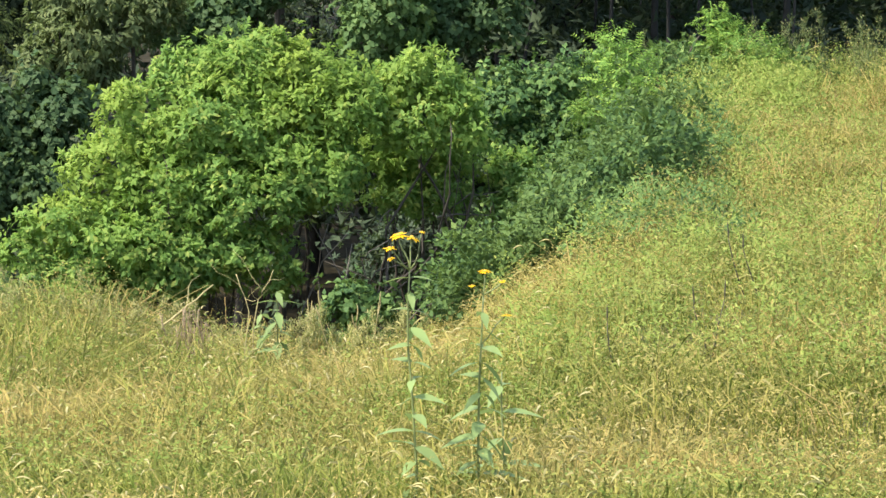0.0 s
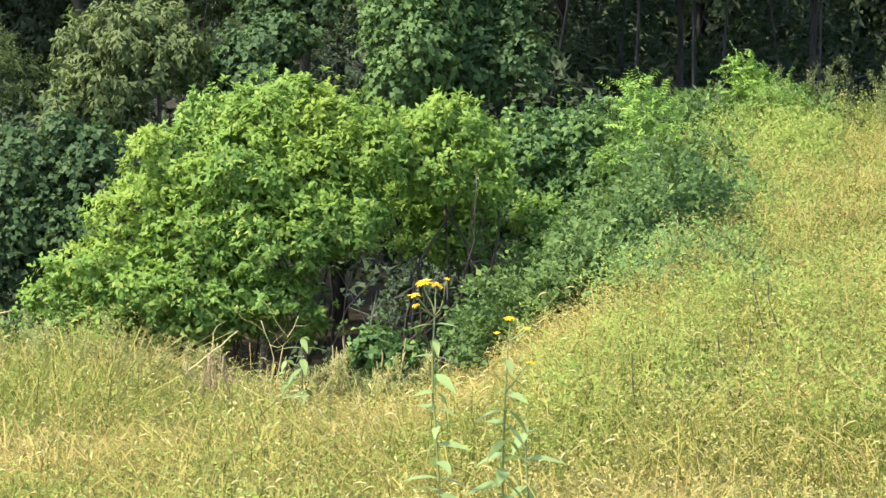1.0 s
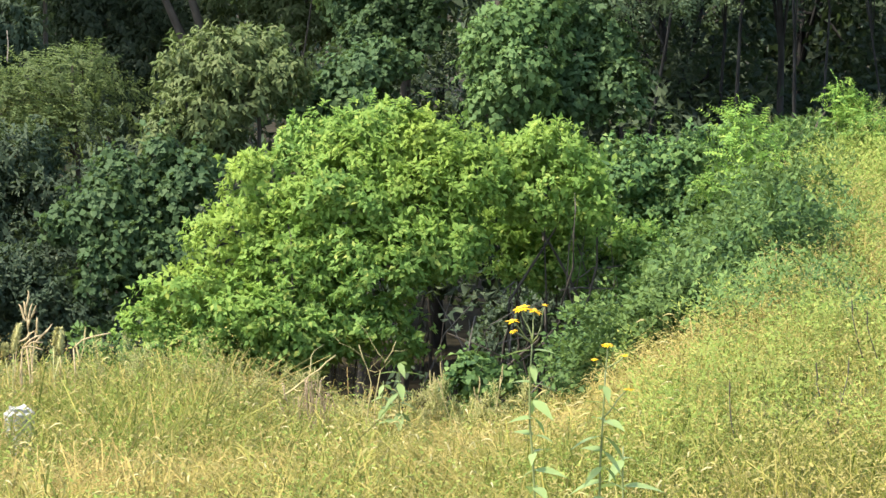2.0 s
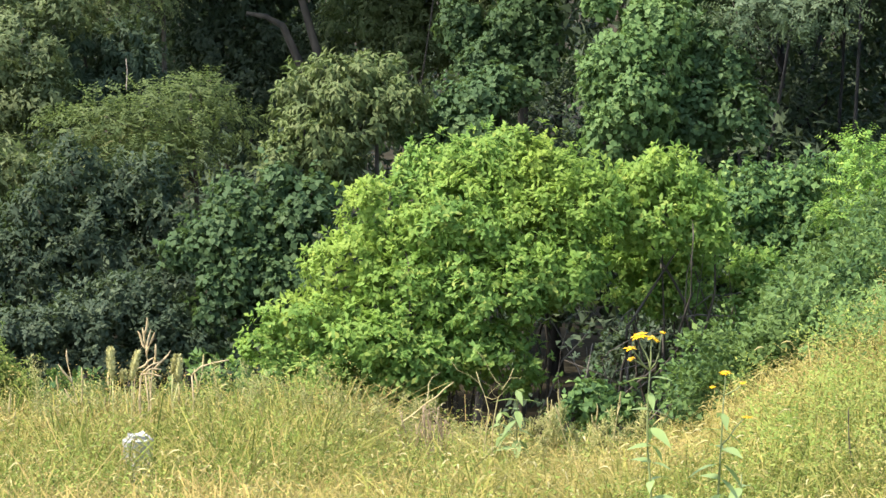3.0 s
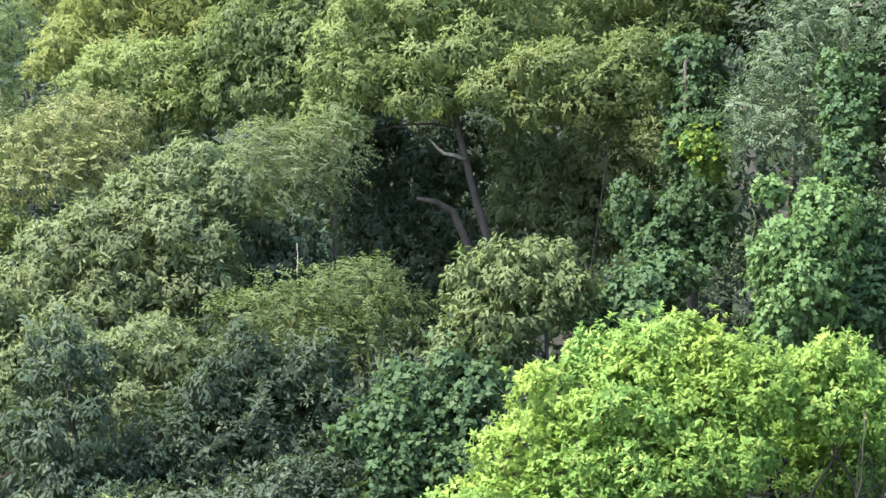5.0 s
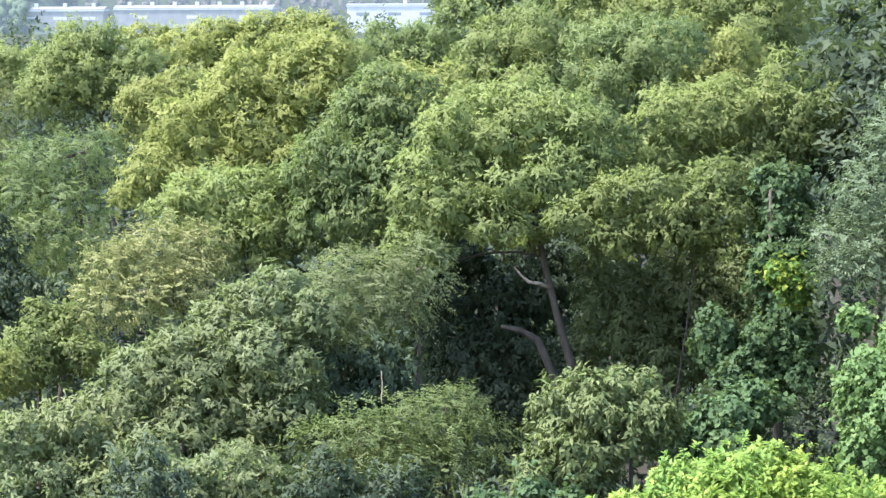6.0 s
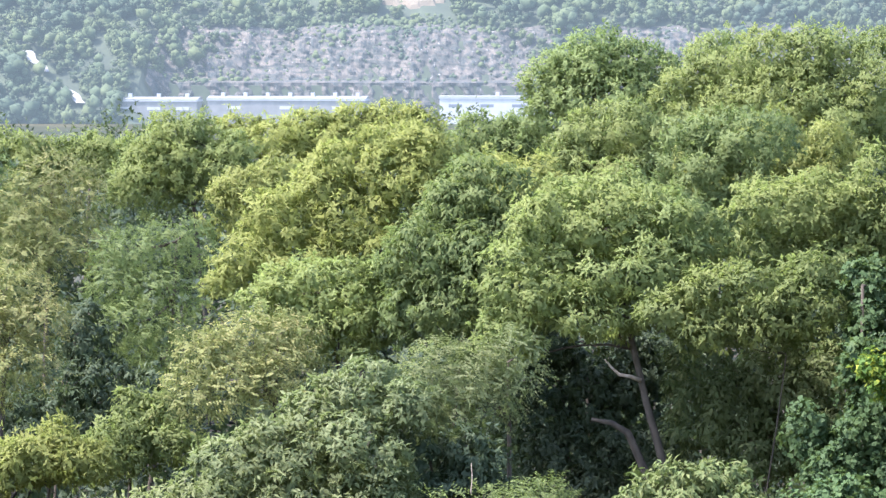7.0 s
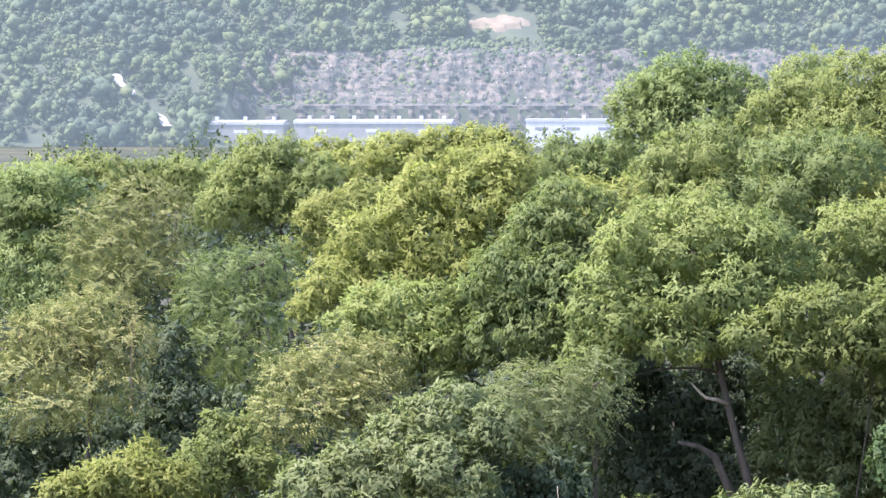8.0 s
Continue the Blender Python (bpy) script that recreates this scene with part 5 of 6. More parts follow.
def weed_leaves(x, y, height, length, width, per=5):
    """Small leaves up the stems of weeds."""
    n = len(x)
    qs = []
    for j in range(per):
        f = (j + 1) / per
        qs.append(np.stack([x + rng.normal(0, 0.03, n), y + rng.normal(0, 0.03, n), ground_z(x, y) + height * f * rng.uniform(0.8, 1.1, n)], 1))
    q = np.concatenate(qs)
    m = len(q)
    s = rng.uniform(0.6, 1.3, m)
    return turned(leaves(q, rng.normal(0, 1, (m, 3)) * [1, 1, 0.4] + [0, 0, 0.2], rng.normal(0, 0.45, (m, 3)) + [0, 0, 1], length * s, width * s, small=True), rng.normal(0, 0.3, (m, 3)) + [0, -0.2, 0.9])


x, y, bank, d = meadow(95000, 14.5, 44, lambda x, y, k: 0.6 * np.maximum(k, step(3.0, 6.0, bearing(x, y)) * step(15, 17, y)))
tagged(part("bank_weeds", weed_leaves(x, y, 0.36 * tufts(x, y), 0.032, 0.014, 7), WEED), "yellow-green low weeds covering the bank", "weeds", kind="stuff")
x, y, bank, d = meadow(80000, 13, 44, lambda x, y, k: np.clip(0.25 + 1.3 * rough_noise(x, y, 1.5, 9.0), 0, 1) * 0.8 * step(15.5, 17.5, y))
tagged(part("meadow_weeds", weed_leaves(x, y, 0.40 * tufts(x, y), 0.034, 0.015, 7), GREEN_WEED), "patches of fresh green leafy weeds among the grass", "weeds", kind="stuff")

b, d, x, y = sector(rng, 30000, 7.5, 14, 21, 41.5)
ok = ~vine_share(b, d, x, y) & (rng.random(len(x)) < np.clip(0.15 + 0.9 * rough_noise(x, y, 1.7, 5.0) + 0.12 * (b - 8), 0, 1) * 0.7)
g, tip, out = blades(rng, x[ok], y[ok], 0.34 * tufts(x[ok], y[ok]), 0.006, 1.1)
tagged(part("bank_straw", g, STRAW), "patches of golden dry grass on the bank", "grass", kind="stuff")

def herb_tufts(count, b0, b1, d0, d1, least, wide, size):
    """Leafy tufts over a stretch of the bank, thicker in some patches."""
    b, d, x, y = sector(rng, count, b0, b1, d0, d1)
    ok = ~vine_share(b, d, x, y) & (rough_noise(x, y, 1.9, 6.0) > least)
    x, y = x[ok], y[ok]
    r = rng.uniform(0.3, 1.0, len(x)) * wide
    c = np.stack([x, y, ground_z(x, y) + 0.10 + r * 0.4], 1)
    return sprays(rng, (c, np.stack([r, r, r * 0.7 + 0.05], 1), np.tile([0, -0.3, 0.7], (len(x), 1))), 26, 6, size, size * 0.55, 0.1, 0.14, True)


tagged(part("bank_herbs", join([herb_tufts(260, 5.5, 14, 20, 42, -0.25, 0.34, 0.036), herb_tufts(200, 7.8, 10.6, 37, 42.5, -0.2, 0.34, 0.045)]), GREEN_WEED), "tufts of green herbs scattered over the bank", "weeds", kind="stuff")
tagged(part("bank_creepers", herb_tufts(150, 6.8, 9.4, 27, 42, 0.0, 0.36, 0.055), BANK_VINE), "dark green creepers spreading from the vines into the grass", "vines", kind="stuff")

b, d, x, y = sector(rng, 50000, 3, 9.5, 28, 47)
ok = vine_share(b, d, x, y)
x, y = x[ok], y[ok]
n = len(x)
q = np.stack([x, y, ground_z(x, y) + 0.06 + 0.20 * (1 + rough_noise(x, y, 0.4) + 0.6 * rough_noise(x, y, 1.3)) * rng.uniform(0.6, 1, n)], 1)
carpet = turned(leaves(q, rng.normal(0, 1, (n, 3)) * [1, 1, 0.4], rng.normal(0, 0.4, (n, 3)) + [0, 0, 1], rng.uniform(0.045, 0.08, n), 0.048), rng.normal(0, 0.45, (n, 3)) + [0, -0.2, 0.8])
b, d, x, y = sector(rng, 330, 3, 9.5, 28, 46)
ok = vine_share(b, d, x, y)
x, y = x[ok], y[ok]
r = rng.uniform(0.12, 0.36, len(x))
c = np.stack([x, y, ground_z(x, y) + r * rng.uniform(0.5, 1.3, len(x))], 1)
many = 7
v = unit(unit(rng.normal(0, 1, (len(x) * many, 3))) + [0, -0.3, 0.6])
c, r = np.repeat(c, many, 0) + v * np.repeat(r, many)[:, None] * 0.75, np.repeat(r, many) * rng.uniform(0.3, 0.55, len(v))
mounds = sprays(rng, (c, np.stack([r, r, r * 0.8], 1), v), 9, 5, 0.072, 0.048, 0.2, 0.16, False, 0.3, 0.5, 0.4)
tagged(part("bank_vines", join([carpet, mounds]), BANK_VINE), "mounds of dense green creeping vines over the bank", "vines", kind="stuff")

# sparser grass round the viewpoint
n = 8000
ang, d = rng.uniform(0, 2 * np.pi, n), 13 * np.sqrt(rng.uniform(0.01, 1, n))
x, y = d * np.cos(ang), d * np.sin(ang)
g, tip, out = blades(rng, x, y, np.full(n, 0.24), 0.012, 0.9)
tagged(part("short_grass", g, GRASS), "short yellow-green grass on the open slope", "grass", kind="stuff")

# ---------------------------------------------------------------- plants of the meadow
PALE_LEAF = leafy("sunflower_leaf", [(0.0, (0.20, 0.28, 0.09)), (1.0, (0.30, 0.37, 0.14))], None, 1, 0.35, 0.5)
STEM = plain("green_stem", (0.13, 0.15, 0.05), (0.24, 0.27, 0.09), 12, 0.6, 0.2)
PETAL = leafy("yellow_petal", [(0.0, (0.78, 0.42, 0.008)), (1.0, (0.88, 0.54, 0.012))], None, 1, 0.3, 0.5)
DISC = plain("flower_disc", (0.40, 0.22, 0.02), (0.62, 0.40, 0.03), 90, 0.8, 0.5)
SPIKE = plain("seed_spike", (0.30, 0.24, 0.09), (0.46, 0.38, 0.18), 60, 0.9, 0.6)
BROWN_SPIKE = plain("brown_seed_spike", (0.36, 0.26, 0.13), (0.56, 0.43, 0.24), 60, 0.9, 0.6)
BARE_STEM = plain("bare_stem", (0.07, 0.058, 0.044), (0.15, 0.125, 0.095), 20, 0.9, 0.4)
STONE = plain("whitened_stone", (0.24, 0.225, 0.20), (0.58, 0.56, 0.52), 16, 0.9, 0.4)


def ovate(length, width, droop=0.25, fold=0.2):
    """One broad pointed leaf lying along +x from its stalk."""
    f = np.array([0, 0.12, 0.3, 0.5, 0.72, 0.9, 1.0])
    half = np.array([0.04, 0.6, 1.0, 0.9, 0.55, 0.2, 0.02]) * width / 2
    z = -droop * length * f ** 2
    rows = []
    for i in range(len(f)):
        rows += [(f[i] * length, -half[i], z[i] + half[i] * fold), (f[i] * length, 0, z[i]), (f[i] * length, half[i], z[i] + half[i] * fold)]
    t = []
    for i in range(len(f) - 1):
        k = i * 3
        t += [(k, k + 3, k + 1), (k + 1, k + 3, k + 4), (k + 1, k + 4, k + 2), (k + 2, k + 4, k + 5)]
    return np.array(rows), np.array(t)


LEAF_MESH = mesh_of("leaf", *ovate(0.175, 0.062), smooth=True)
LEAF_MESH.materials.append(PALE_LEAF)
PETAL_MESH = mesh_of("petal", *ovate(0.028, 0.016, 0.15, 0.1), smooth=True)
PETAL_MESH.materials.append(PETAL)


def shared(name, mesh, parent, m):
    ob = new(name, mesh)
    ob.parent = parent
    ob.matrix_local = m
    return ob


def dome(r, h, rings=3, sides=9):
    pts = [(0.02 * r, -0.3 * h)] + [(r * math.cos(a), h * math.sin(a)) for a in np.linspace(0, 1.35, rings + 1)]
    return tube([(0, 0, z) for _, z in pts], [q for q, _ in pts], sides)


def sunflower(label, place, rng_seed, top, leaves_at, heads, size=1.0, lean=0.0, name="sunflower_plant"):
    """Tall stalk, paired drooping leaves, side stalks each with a yellow flower head."""
    rng = np.random.default_rng(rng_seed)
    x, y = place
    z = float(ground_z(x, y))
    t = thing(name, label, "plant", (x, y, z), "tall flowering plants")
    h = top - z
    spine = bent(rng, (0, 0, -0.03), (lean, 0, h), 10, 0.012)
    part("stem", tube(spine, np.linspace(0.008, 0.004, 10), 6), STEM, t, smooth=True)
    for k, f in enumerate(leaves_at):
        p = spine[0] + (spine[-1] - spine[0]) * f
        for s in (0, 180):
            turn = k * 75 + s + rng.uniform(-25, 25)
            sc = size * (1.25 - 0.4 * f) * rng.uniform(0.75, 1.2)
            shared("leaf", LEAF_MESH, t, Matrix.Translation(p) @ pose(0, 0, 0, rng.uniform(-20, 20), rng.uniform(-12, 40), turn) @ Matrix.Diagonal((sc, sc, sc, 1)))
    for dx, dz, r in heads:
        tip = np.array([lean + dx, rng.uniform(-0.08, 0.08), h + dz])
        root = spine[-1] if dz > -0.05 else spine[-3]
        part("flower_stalk", tube(bent(rng, root, tip, 6, 0.03, 0.08 * abs(dx)), np.linspace(0.004, 0.0028, 6), 5), STEM, t, smooth=True)
        head = part("flower_head", dome(0.012 * r, 0.010 * r), DISC, t, "orange-yellow flower disc")
        head.matrix_local = Matrix.Translation(tip) @ pose(0, 0, 0, rng.uniform(0, 12), rng.uniform(-14, 14), 0)
        for q in range(12):
            sc = r * rng.uniform(0.9, 1.15)
            shared("petal", PETAL_MESH, head, pose(0, 0, 0, 0, rng.uniform(-12, 12), q * 30 + rng.uniform(-6, 6)) @ Matrix.Translation((0.009 * r, 0, 0)) @ Matrix.Diagonal((sc, sc, sc, 1)))
    return t


sunflower("tall plant with a spray of bright yellow daisy flowers", polar(4.06, 16.4), 51, 1.52, [0.06, 0.11, 0.17, 0.23, 0.29, 0.35, 0.42, 0.49, 0.56, 0.63, 0.70, 0.77, 0.84, 0.91, 0.97],
          [(-0.098, 0.12, 0.95), (-0.049, 0.16, 1.15), (0.013, 0.146, 1.1), (0.062, 0.172, 0.42), (-0.09, 0.064, 0.6)], 0.85, lean=-0.03)
sunflower("leafy tall plant with small yellow daisy flowers", polar(5.08, 16.6), 52, 1.36, [0.06, 0.11, 0.17, 0.23, 0.29, 0.35, 0.41, 0.48, 0.55, 0.62, 0.69, 0.76, 0.84, 0.92],
          [(0.01, 0.108, 0.9), (-0.057, 0.053, 0.5), (0.09, 0.06, 0.45), (0.115, -0.11, 0.8)], 0.95, lean=0.02)
sunflower("leafy green weed with long pale leaves", polar(1.80, 28.2), 53, -1.01, [0.4, 0.5, 0.6, 0.7, 0.8, 0.9, 1.0], [], 1.15, name="leafy_weed")
sunflower("leafy green weed with long pale leaves", polar(1.55, 28.4), 54, -1.2, [0.5, 0.65, 0.8, 0.95], [], 0.9, name="leafy_weed")
sunflower("leafy green weed standing in the grass", polar(5.45, 17.2), 55, 0.85, [0.3, 0.5, 0.7, 0.9], [], 1.1, name="leafy_weed")


def dry_weed(label, b, d, top, spikes, mat, thick, length, seed, spread=0.35):
    rng = np.random.default_rng(seed)
    x, y = polar(b, d)
    z = float(ground_z(x, y))
    t = thing("dry_weed", label, "weed", (x, y, z), "dry weeds")
    h = top - z
    tilt = rng.normal(0, 0.12)
    spine = bent(rng, (0, 0, -0.03), (tilt, 0, h * 0.85), 7, 0.02)
    part("stem", tube(spine, np.linspace(0.006, 0.003, 7), 5), mat, t, smooth=True)
    for k in range(spikes):
        a = rng.uniform(0, 6.28)
        out = np.array([math.cos(a) * spread, math.sin(a) * spread * 0.5, 1]) if k else np.array([tilt * 0.3, 0, 1.0])
        root = spine[-1 - min(k, 3)]
        end = root + out * length * rng.uniform(0.7, 1.1)
        p = bent(rng, root, end, 6, 0.03, 0.05)
        part("seed_spike", tube(p, thick * np.array([0.3, 0.8, 1.0, 0.95, 0.7, 0.15]), 7), mat, t, smooth=True)
    return t


# tall seed heads along the edge of the meadow
rng = np.random.default_rng(61)
for b, top, mat, k in [(-5.3, -0.95, SPIKE, 3), (-5.12, -0.78, BROWN_SPIKE, 3), (-4.98, -0.82, SPIKE, 4), (-3.84, -0.95, SPIKE, 2),
                       (-5.5, -1.1, SPIKE, 2), (-6.3, -1.15, SPIKE, 3), (-3.3, -1.2, SPIKE, 2)]:
    dry_weed("dry weed with brown upright seed spikes" if mat is BROWN_SPIKE else "dry weed with straw-yellow seed spikes", b, 29 + rng.uniform(-0.5, 0.5), top, k, mat, 0.010, 0.17, int(rng.integers(999)), 0.75 if mat is BROWN_SPIKE else 0.35)

def forked_weed(label, b, d, stems, seed):
    """Bare dry stems that end in forks of short seed spikes."""
    rng = np.random.default_rng(seed)
    x, y = polar(b, d)
    z = float(ground_z(x, y))
    t = thing("dry_weed", label, "weed", (x, y, z), "dry weeds")
    for foot, fork, tips in stems:
        a, e = np.array([foot, 0, -0.03]), np.array([fork[0], 0, fork[1] - z])
        part("stem", tube(bent(rng, a, e, 7, 0.015), np.linspace(0.007, 0.004, 7), 5), BROWN_SPIKE, t, smooth=True)
        for q, (u, v) in enumerate(tips):
            root = e - (e - a) * 0.03 * q
            p = bent(rng, root, (u, rng.normal(0, 0.02), v - z), 7, 0.05, 0.04)
            part("seed_spike", tube(p, 0.0095 * np.array([0.35, 0.8, 1.1, 0.85, 1.05, 0.7, 0.2]), 7), BROWN_SPIKE, t, smooth=True)


forked_weed("dry weed with a fork of brown seed spikes", -4.18, 28.9,
            [(0.10, (-0.01, -0.71), [(0.014, -0.515), (-0.027, -0.61), (-0.068, -0.64), (0.076, -0.64), (0.04, -0.63)]),
             (-0.06, (-0.08, -0.92), [(-0.036, -0.77), (0.068, -0.85)]),
             (0.06, (0.05, -0.94), [(0.077, -0.74), (0.20, -0.80)])], 61)


def bristly_head(label, b, top, lean, length, wide, seed):
    """A stalk with one thick seed head, rough with small bracts."""
    rng = np.random.default_rng(seed)
    x, y = polar(b, 28.5)
    z = float(ground_z(x, y))
    t = thing("millet", label, "weed", (x, y, z), "millet heads")
    h = top - z
    root, end = np.array([0, 0, h - length]), np.array([lean, 0, h])
    part("stalk", tube(bent(rng, (0, 0, -0.03), root, 6, 0.02), np.linspace(0.007, 0.005, 6), 6), MILLET, t, smooth=True)
    p = bent(rng, root, end, 8, 0.03)
    swell = np.array([0.35, 0.75, 0.95, 1.0, 1.0, 0.95, 0.8, 0.35]) * wide / 2
    part("core", tube(p, swell * 0.7 * rng.uniform(0.85, 1.15, 8), 8), MILLET, t, smooth=True)
    n = 420
    f = rng.uniform(0, 7, n)
    c = np.stack([np.interp(f, np.arange(8), p[:, i]) for i in range(3)], 1)
    a = rng.uniform(0, 6.283, n)
    u = np.stack([np.cos(a), np.sin(a), np.full(n, 0.7)], 1)
    q = c + u * [1, 1, 0] * (np.interp(f, np.arange(8), swell) * rng.uniform(0.6, 0.85, n))[:, None]
    tagged(part("husk", leaves(q, u + rng.normal(0, 0.3, (n, 3)), rng.normal(0, 1, (n, 3)), rng.uniform(0.012, 0.028, n), 0.010, small=True), MILLET, t), kind="stuff")


MILLET = plain("millet_head", (0.30, 0.29, 0.10), (0.56, 0.50, 0.22), 45, 0.9, 0.6)
for b, top, lean, length, wide in [(-4.72, -0.69, -0.015, 0.25, 0.072), (-4.41, -0.72, 0.055, 0.24, 0.062), (-3.66, -0.76, 0.0, 0.22, 0.066), (-3.76, -0.76, 0.03, 0.15, 0.03), (-4.55, -0.88, 0.0, 0.1, 0.06)]:
    bristly_head("thick yellow-green millet seed head on a stalk", b, top, lean, length, wide, int(rng.integers(999)))
for b, run, rise, d in [(-4.26, 0.15, 0.09, 28.7), (-4.28, 0.17, -0.01, 28.6), (-4.20, 0.13, 0.03, 28.7), (-3.45, 0.30, 0.12, 28.6)]:
    x, y = polar(b, d)
    z = float(ground_z(x, y))
    up = -0.95 - z
    t = thing("dry_weed", "broken pale dry stalk bent across the weeds", "weed", (x, y, z), "dry weeds")
    p = np.concatenate([bent(rng, (0, 0, -0.03), (0, 0, up), 5, 0.02), bent(rng, (0.01, 0, up + 0.01), (run, 0.02, up + rise), 5, 0.05, -0.1)])
    part("stalk", tube(p, np.linspace(0.008, 0.006, 10), 6), BROWN_SPIKE, t, smooth=True)
for b, d in [(2.3, 30.2), (2.55, 30.4), (2.75, 30), (2.95, 30.5), (3.3, 30.2), (2.1, 30.7), (0.2, 30), (0.45, 30.3), (-0.3, 30)]:
    dry_weed("dead straw-coloured weed stalk with seed spikes", b, d, float(ground_z(*polar(b, d))) + rng.uniform(0.4, 0.62), int(rng.integers(2, 5)), SPIKE, 0.007, 0.16, int(rng.integers(999)))
for b, d, h in [(9.5, 24, 0.62), (9.65, 24.2, 0.5), (8.77, 22, 0.55), (8.9, 22.1, 0.5), (7.4, 21.5, 0.5), (11.3, 27, 0.6)]:
    dry_weed("thin dark dry stalk standing on the bank", b, d, float(ground_z(*polar(b, d))) + h, 1, BARK, 0.005, 0.14, int(rng.integers(999)))

# feathery weeds along the meadow's edge and the ridge
PLUME = leafy("seed_plume", [(0.0, (0.25, 0.26, 0.085)), (0.6, (0.38, 0.355, 0.14)), (1.0, (0.48, 0.415, 0.19))], None, 1, 0.4, 0.7)
RIDGE_PLUME = leafy("green_plume", [(0.0, (0.10, 0.13, 0.05)), (0.6, (0.16, 0.19, 0.07)), (1.0, (0.28, 0.25, 0.11))], None, 1, 0.35, 0.7)


def plume_weed(label, b, d, h, mat, seed, wide=0.10):
    """A leafy weed with several feathery, loosely branched plumes."""
    rng = np.random.default_rng(seed)
    x, y = polar(b, d)
    t = thing("plume_weed", label, "weed", (x, y, float(ground_z(x, y)) - 0.03), "feathery weeds")
    for k in range(int(rng.integers(3, 6))):
        foot = np.array([rng.normal(0, 0.07), rng.normal(0, 0.07), 0])
        spine = bent(rng, foot, foot * 2.2 + [rng.normal(0, 0.12) * h, 0, h * rng.uniform(0.6, 1.05)], 8, 0.05)
        part("stem", tube(spine, np.linspace(0.006, 0.002, 8), 5), mat, t, smooth=True)
        f = np.linspace(0.35, 1, 9)
        c = np.stack([np.interp(f, np.linspace(0, 1, 8), spine[:, i]) for i in range(3)], 1)
        r = wide * h * (1.15 - f) * rng.uniform(0.8, 1.3)
        tagged(part("plume", sprays(rng, (c, np.stack([r, r, r * 0.9], 1), np.tile([0, 0, 0.8], (9, 1))), 7, 5, 0.034, 0.011, -0.3, 0.07, True, 0.4, 0.5, 0.3), mat, t), kind="stuff")
    return t


rng = np.random.default_rng(63)
for b in np.arange(-6.4, 3.7, 0.33):
    plume_weed("feathery straw-green weed at the meadow's edge", b + rng.uniform(-0.15, 0.15), rng.uniform(28.2, 30.6), rng.uniform(0.5, 0.92) * (1.15 if b < -1 else 0.95 if b < 0 else 0.55), PLUME, int(rng.integers(9999)), 0.13)
for b in np.arange(6.9, 13.5, 0.26):
    plume_weed("spiky green weed standing along the ridge", b + rng.uniform(-0.1, 0.1), rng.uniform(40.6, 42.8), rng.uniform(0.5, 0.95), RIDGE_PLUME, int(rng.integers(9999)), 0.13)

# broken dead branches by the foot of the bush


def dead_branch(label, pts, r, seed, mat=None, twigs=2):
    rng = np.random.default_rng(seed)
    pts = np.asarray(pts, float)
    t = thing("dead_branch", label, "branch", pts[0])
    p = np.concatenate([bent(rng, pts[i], pts[i + 1], 4, 0.03)[:-1] for i in range(len(pts) - 1)] + [pts[-1:]]) - pts[0]
    part("branch", tube(p, np.linspace(r, r * 0.45, len(p)), 7), mat or DEADWOOD, t, smooth=True)
    for k in range(twigs):
        q = p[rng.integers(1, len(p) - 1)]
        e = q + rng.normal(0, 0.16, 3) + [0, 0, 0.12]
        part("twig", tube(bent(rng, q, e, 5, 0.08), np.linspace(r * 0.4, r * 0.12, 5), 5), mat or DEADWOOD, t, smooth=True)
    return t


def on(b, d, up):
    x, y = polar(b, d)
    return (x, y, float(ground_z(x, y)) + up)


dead_branch("pale broken branch leaning out of the grass", [on(-0.25, 27.9, 0.0), on(-0.05, 28.0, 0.46), on(0.35, 28.0, 0.62), on(0.78, 28.1, 0.8)], 0.012, 71, SPIKE)
REED = plain("dry_reed", (0.24, 0.16, 0.09), (0.46, 0.34, 0.21), 40, 0.9, 0.4)
rng = np.random.default_rng(72)
sheaf = thing("dead_reeds", "sheaf of dry brown reeds, some broken over", "reeds", on(0.40, 28.0, 0.0), "dry weeds")
for k in range(26):
    foot = np.array([rng.normal(0, 0.05), rng.normal(0, 0.05), -0.03])
    top = foot * [1.6, 1.6, 1] + [rng.normal(-0.01, 0.03), 0, rng.uniform(0.42, 0.66)]
    p = bent(rng, foot, top, 6, 0.04)
    if k % 2:
        hang = top + [rng.choice([-1, 1]) * rng.uniform(0.02, 0.07), rng.normal(0, 0.04), -rng.uniform(0.1, 0.3)]
        p = np.concatenate([p, bent(rng, top + (hang - top) * [0.5, 0.5, 0.05], hang, 4, 0.05)])
    part("reed", tube(p, np.linspace(0.0055, 0.0025, len(p)) * rng.uniform(0.7, 1.3), 5), REED, sheaf, smooth=True)
dead_branch("bare forked twig at the edge of the grass", [on(1.2, 28.0, 0.0), on(1.35, 28.0, 0.6), on(1.15, 28.1, 0.9)], 0.006, 74, SPIKE, 4)
dead_branch("bare forked twig at the edge of the grass", [on(1.4, 28.1, 0.0), on(1.5, 28.1, 0.7), on(1.75, 28.2, 0.95)], 0.006, 75, SPIKE, 4)
dead_branch("dead branch hanging across the hollow", [(2.75, 35.7, -1.82), (3.05, 35.7, -1.80), (3.45, 35.8, -1.86)], 0.011, 76, BARE_STEM)
dead_branch("thin pale bare twig standing among the leaves", [(-3.76, 48.6, -1.05), (-3.75, 48.6, -0.85), (-3.76, 48.6, -0.62)], 0.009, 78, twigs=0)
dead_branch("dead branch arching over the hollow", [(2.85, 35.9, -1.85), (3.1, 35.9, -1.62), (3.4, 35.9, -1.60)], 0.009, 77, BARE_STEM)

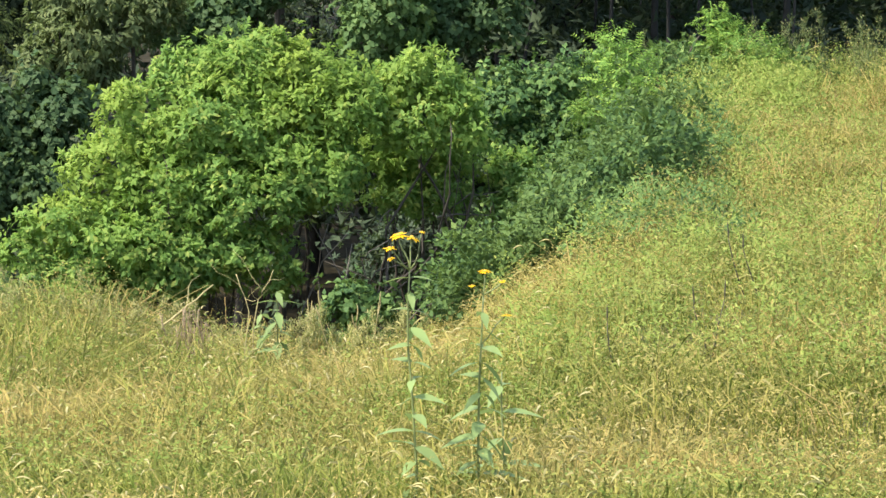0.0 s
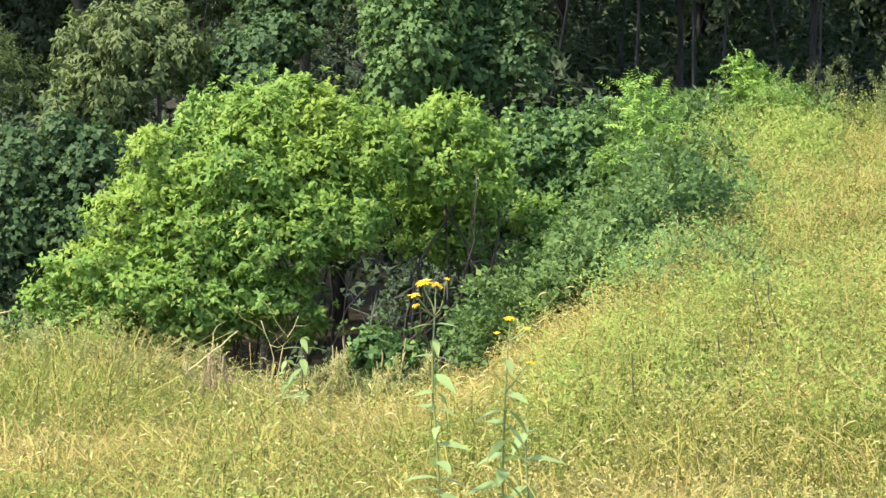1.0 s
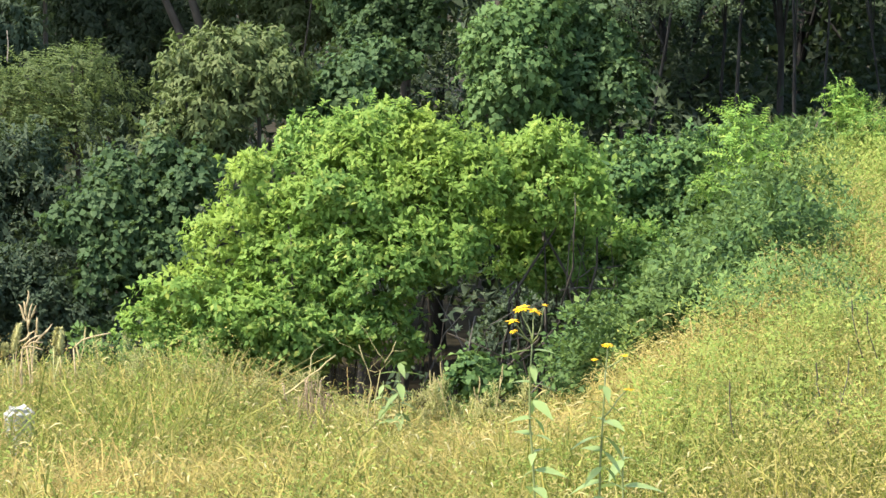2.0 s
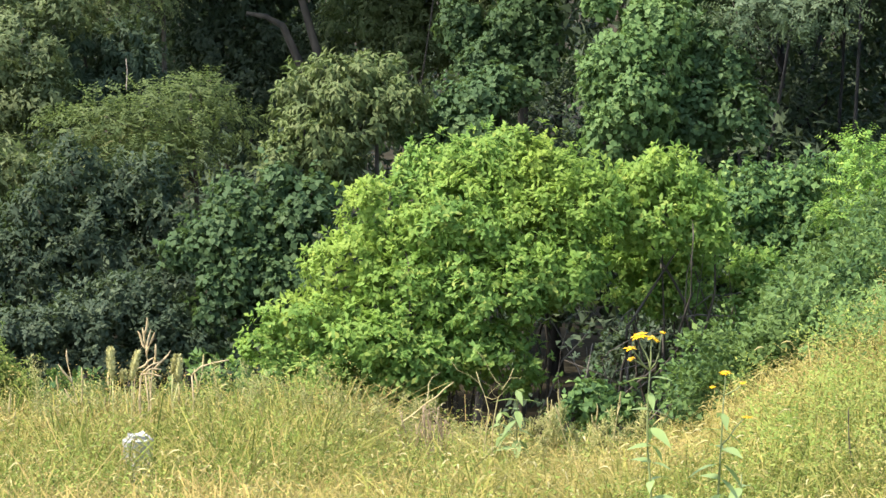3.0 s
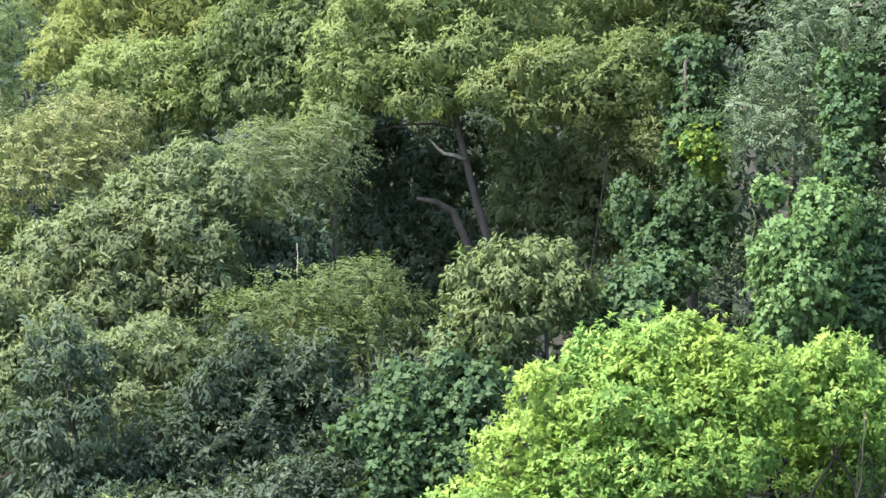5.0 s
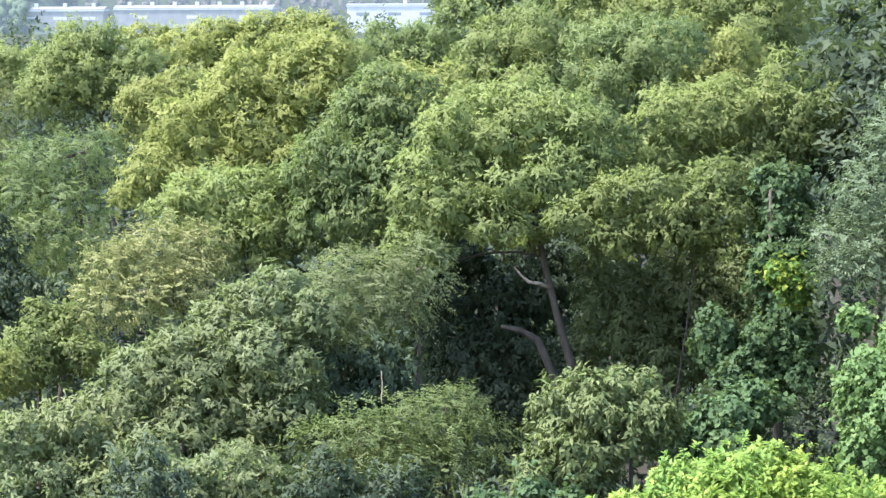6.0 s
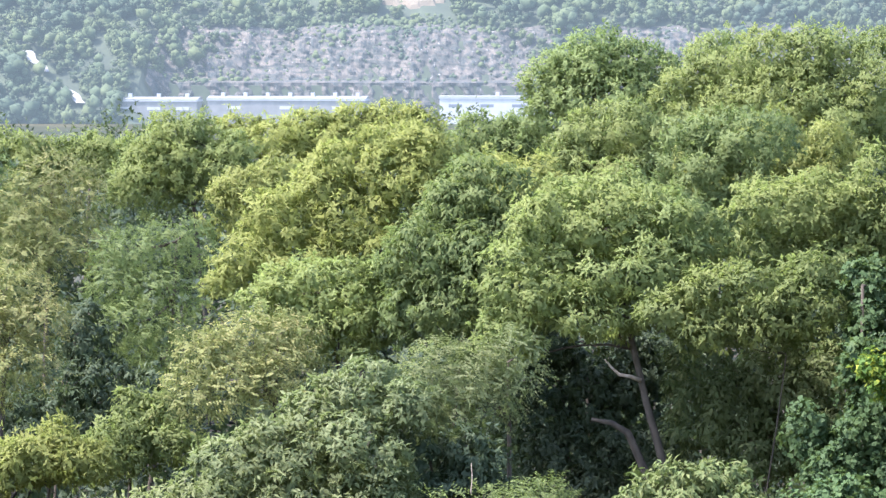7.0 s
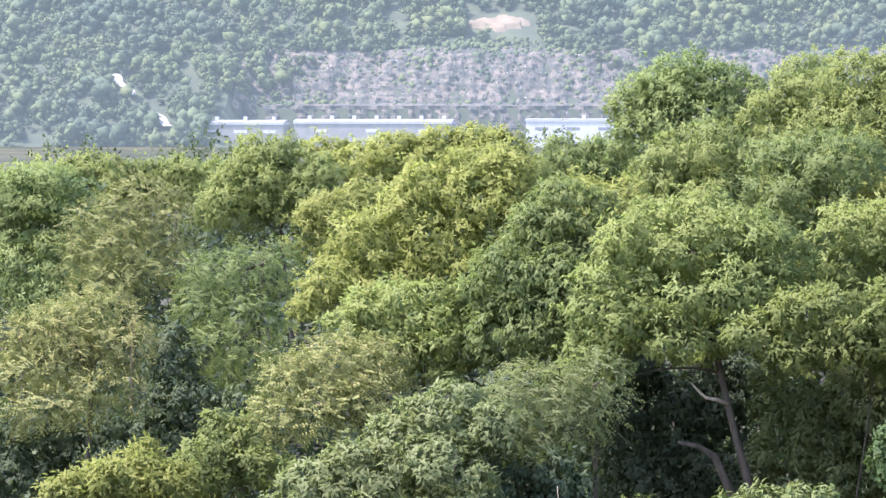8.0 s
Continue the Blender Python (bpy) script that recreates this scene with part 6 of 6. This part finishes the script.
# bare stems in the shade of the hollow
rng = np.random.default_rng(81)
bare = thing("bare_shrub", "tangle of bare grey stems in the dark hollow", "bush", on(3.1, 34.6, 0.0), "bushes")
for k in range(22):
    a = np.array([rng.uniform(-0.45, 0.5), rng.uniform(-0.3, 0.4), -0.03])
    e = a + [rng.uniform(-0.6, 0.7), rng.uniform(-0.4, 0.3), rng.uniform(0.8, 1.8)]
    part("stem", tube(bent(rng, a, e, 8, 0.15, -0.06), np.linspace(0.018, 0.005, 8) * rng.uniform(0.5, 1.2), 6), BARE_STEM if k % 3 else BARK, bare, smooth=True)
part("leaning_stem", tube(bent(rng, (0.15, -0.3, 0.0), (-0.45, -0.1, 0.75), 8, 0.03), np.linspace(0.04, 0.022, 8), 8), BARK, bare, smooth=True)

# whitened stone post half sunk in the grass
x, y = polar(-4.29, 27)
z = float(ground_z(x, y))
bm = bmesh.new()
bmesh.ops.create_cube(bm, size=1.0)
for v in bm.verts:
    v.co = Vector((v.co.x * 0.21, v.co.y * 0.18, (v.co.z + 0.5) * (-1.07 - z + 0.08)))
bmesh.ops.bevel(bm, geom=bm.edges[:], offset=0.04, segments=3, affect="EDGES")
bmesh.ops.subdivide_edges(bm, edges=bm.edges[:], cuts=2, use_grid_fill=True)
for v in bm.verts:
    v.co += Vector(noise.noise_vector(v.co * 11)) * 0.024
me = bpy.data.meshes.new("stone_post")
bm.to_mesh(me)
bm.free()
me.materials.append(STONE)
stone = new("stone_post", me)
stone.matrix_world = pose(x, y, z - 0.08, 2, -3, 24)
tagged(stone, "mottled whitish stone post half hidden in grass", "stone post")

# ---------------------------------------------------------------- saplings on the bank
plant_shrub("bright green locust sapling with feathery fronds on the bank", 37.3, SAPLING_LEAF, FERN, 40,
            [(7.22, -7.92, 0.20, 0.13), (7.41, -8.27, 0.38, 0.27), (7.64, -8.67, 0.41, 0.31), (7.73, -9.12, 0.43, 0.25), (7.41, -8.94, 0.32, 0.23)], stems=5)
plant_shrub("thin locust sapling rising over the ridge", 40.5, SAPLING_LEAF, SHOOT, 41,
            [(8.87, -7.39, 0.14, 0.09), (9.07, -7.62, 0.20, 0.09), (8.91, -7.73, 0.20, 0.11)], stems=2)
plant_shrub("low green locust sapling on the ridge", 40.2, BUSH_LEAF, SHOOT, 42,
            [(9.43, -7.90, 0.34, 0.20), (9.25, -8.17, 0.36, 0.16), (9.70, -8.08, 0.27, 0.16)], stems=3)
plant_shrub("light green sapling among the vines", 36.6, SAPLING_LEAF, SHOOT, 43,
            [(6.92, -9.57, 0.29, 0.14), (6.82, -8.89, 0.23, 0.09)], stems=2)
plant_shrub("fresh green leafy shoots beside the hollow", 36.2, BUSH_LEAF, BUSHY, 44,
            [(5.60, -9.80, 0.36, 0.29), (6.01, -9.98, 0.29, 0.23), (5.56, -10.30, 0.25, 0.25)], stems=4)
plant_shrub("clump of dark green vine at the edge of the hollow", 31.4, BANK_VINE, CREEPER, 45,
            [(3.08, -11.75, 0.29, 0.18), (3.45, -12.00, 0.25, 0.16), (2.81, -11.95, 0.23, 0.14)], stems=3)

# yellow leaves hanging on the vine-wrapped trunk
rng = np.random.default_rng(99)
tuft = thing("yellow_vine", "clump of bright yellow leaves hanging on a tree", "vine", (1.95, 52.0, 0.0))
yellow = leafy("yellow_vine_leaf", [(0.0, (0.09, 0.175, 0.035)), (0.6, (0.14, 0.235, 0.04)), (1.0, (0.42, 0.45, 0.05))], None, 1, 0.4)
part("leaves", join([bough(rng, np.array(c), r, **dict(VINE, gap=0.13)) for c, r in (((0, 0, 0.33), (0.2, 0.18, 0.2)), ((0.05, 0, 0.08), (0.09, 0.09, 0.15)), ((-0.2, 0, 0.46), (0.17, 0.15, 0.13)))]), yellow, tuft)
part("stem", tube([(0, 0.9, 0.05), (0.03, 0.3, 0.2), (0, 0, 0.5)], [0.012, 0.01, 0.006], 5), BARK, tuft)
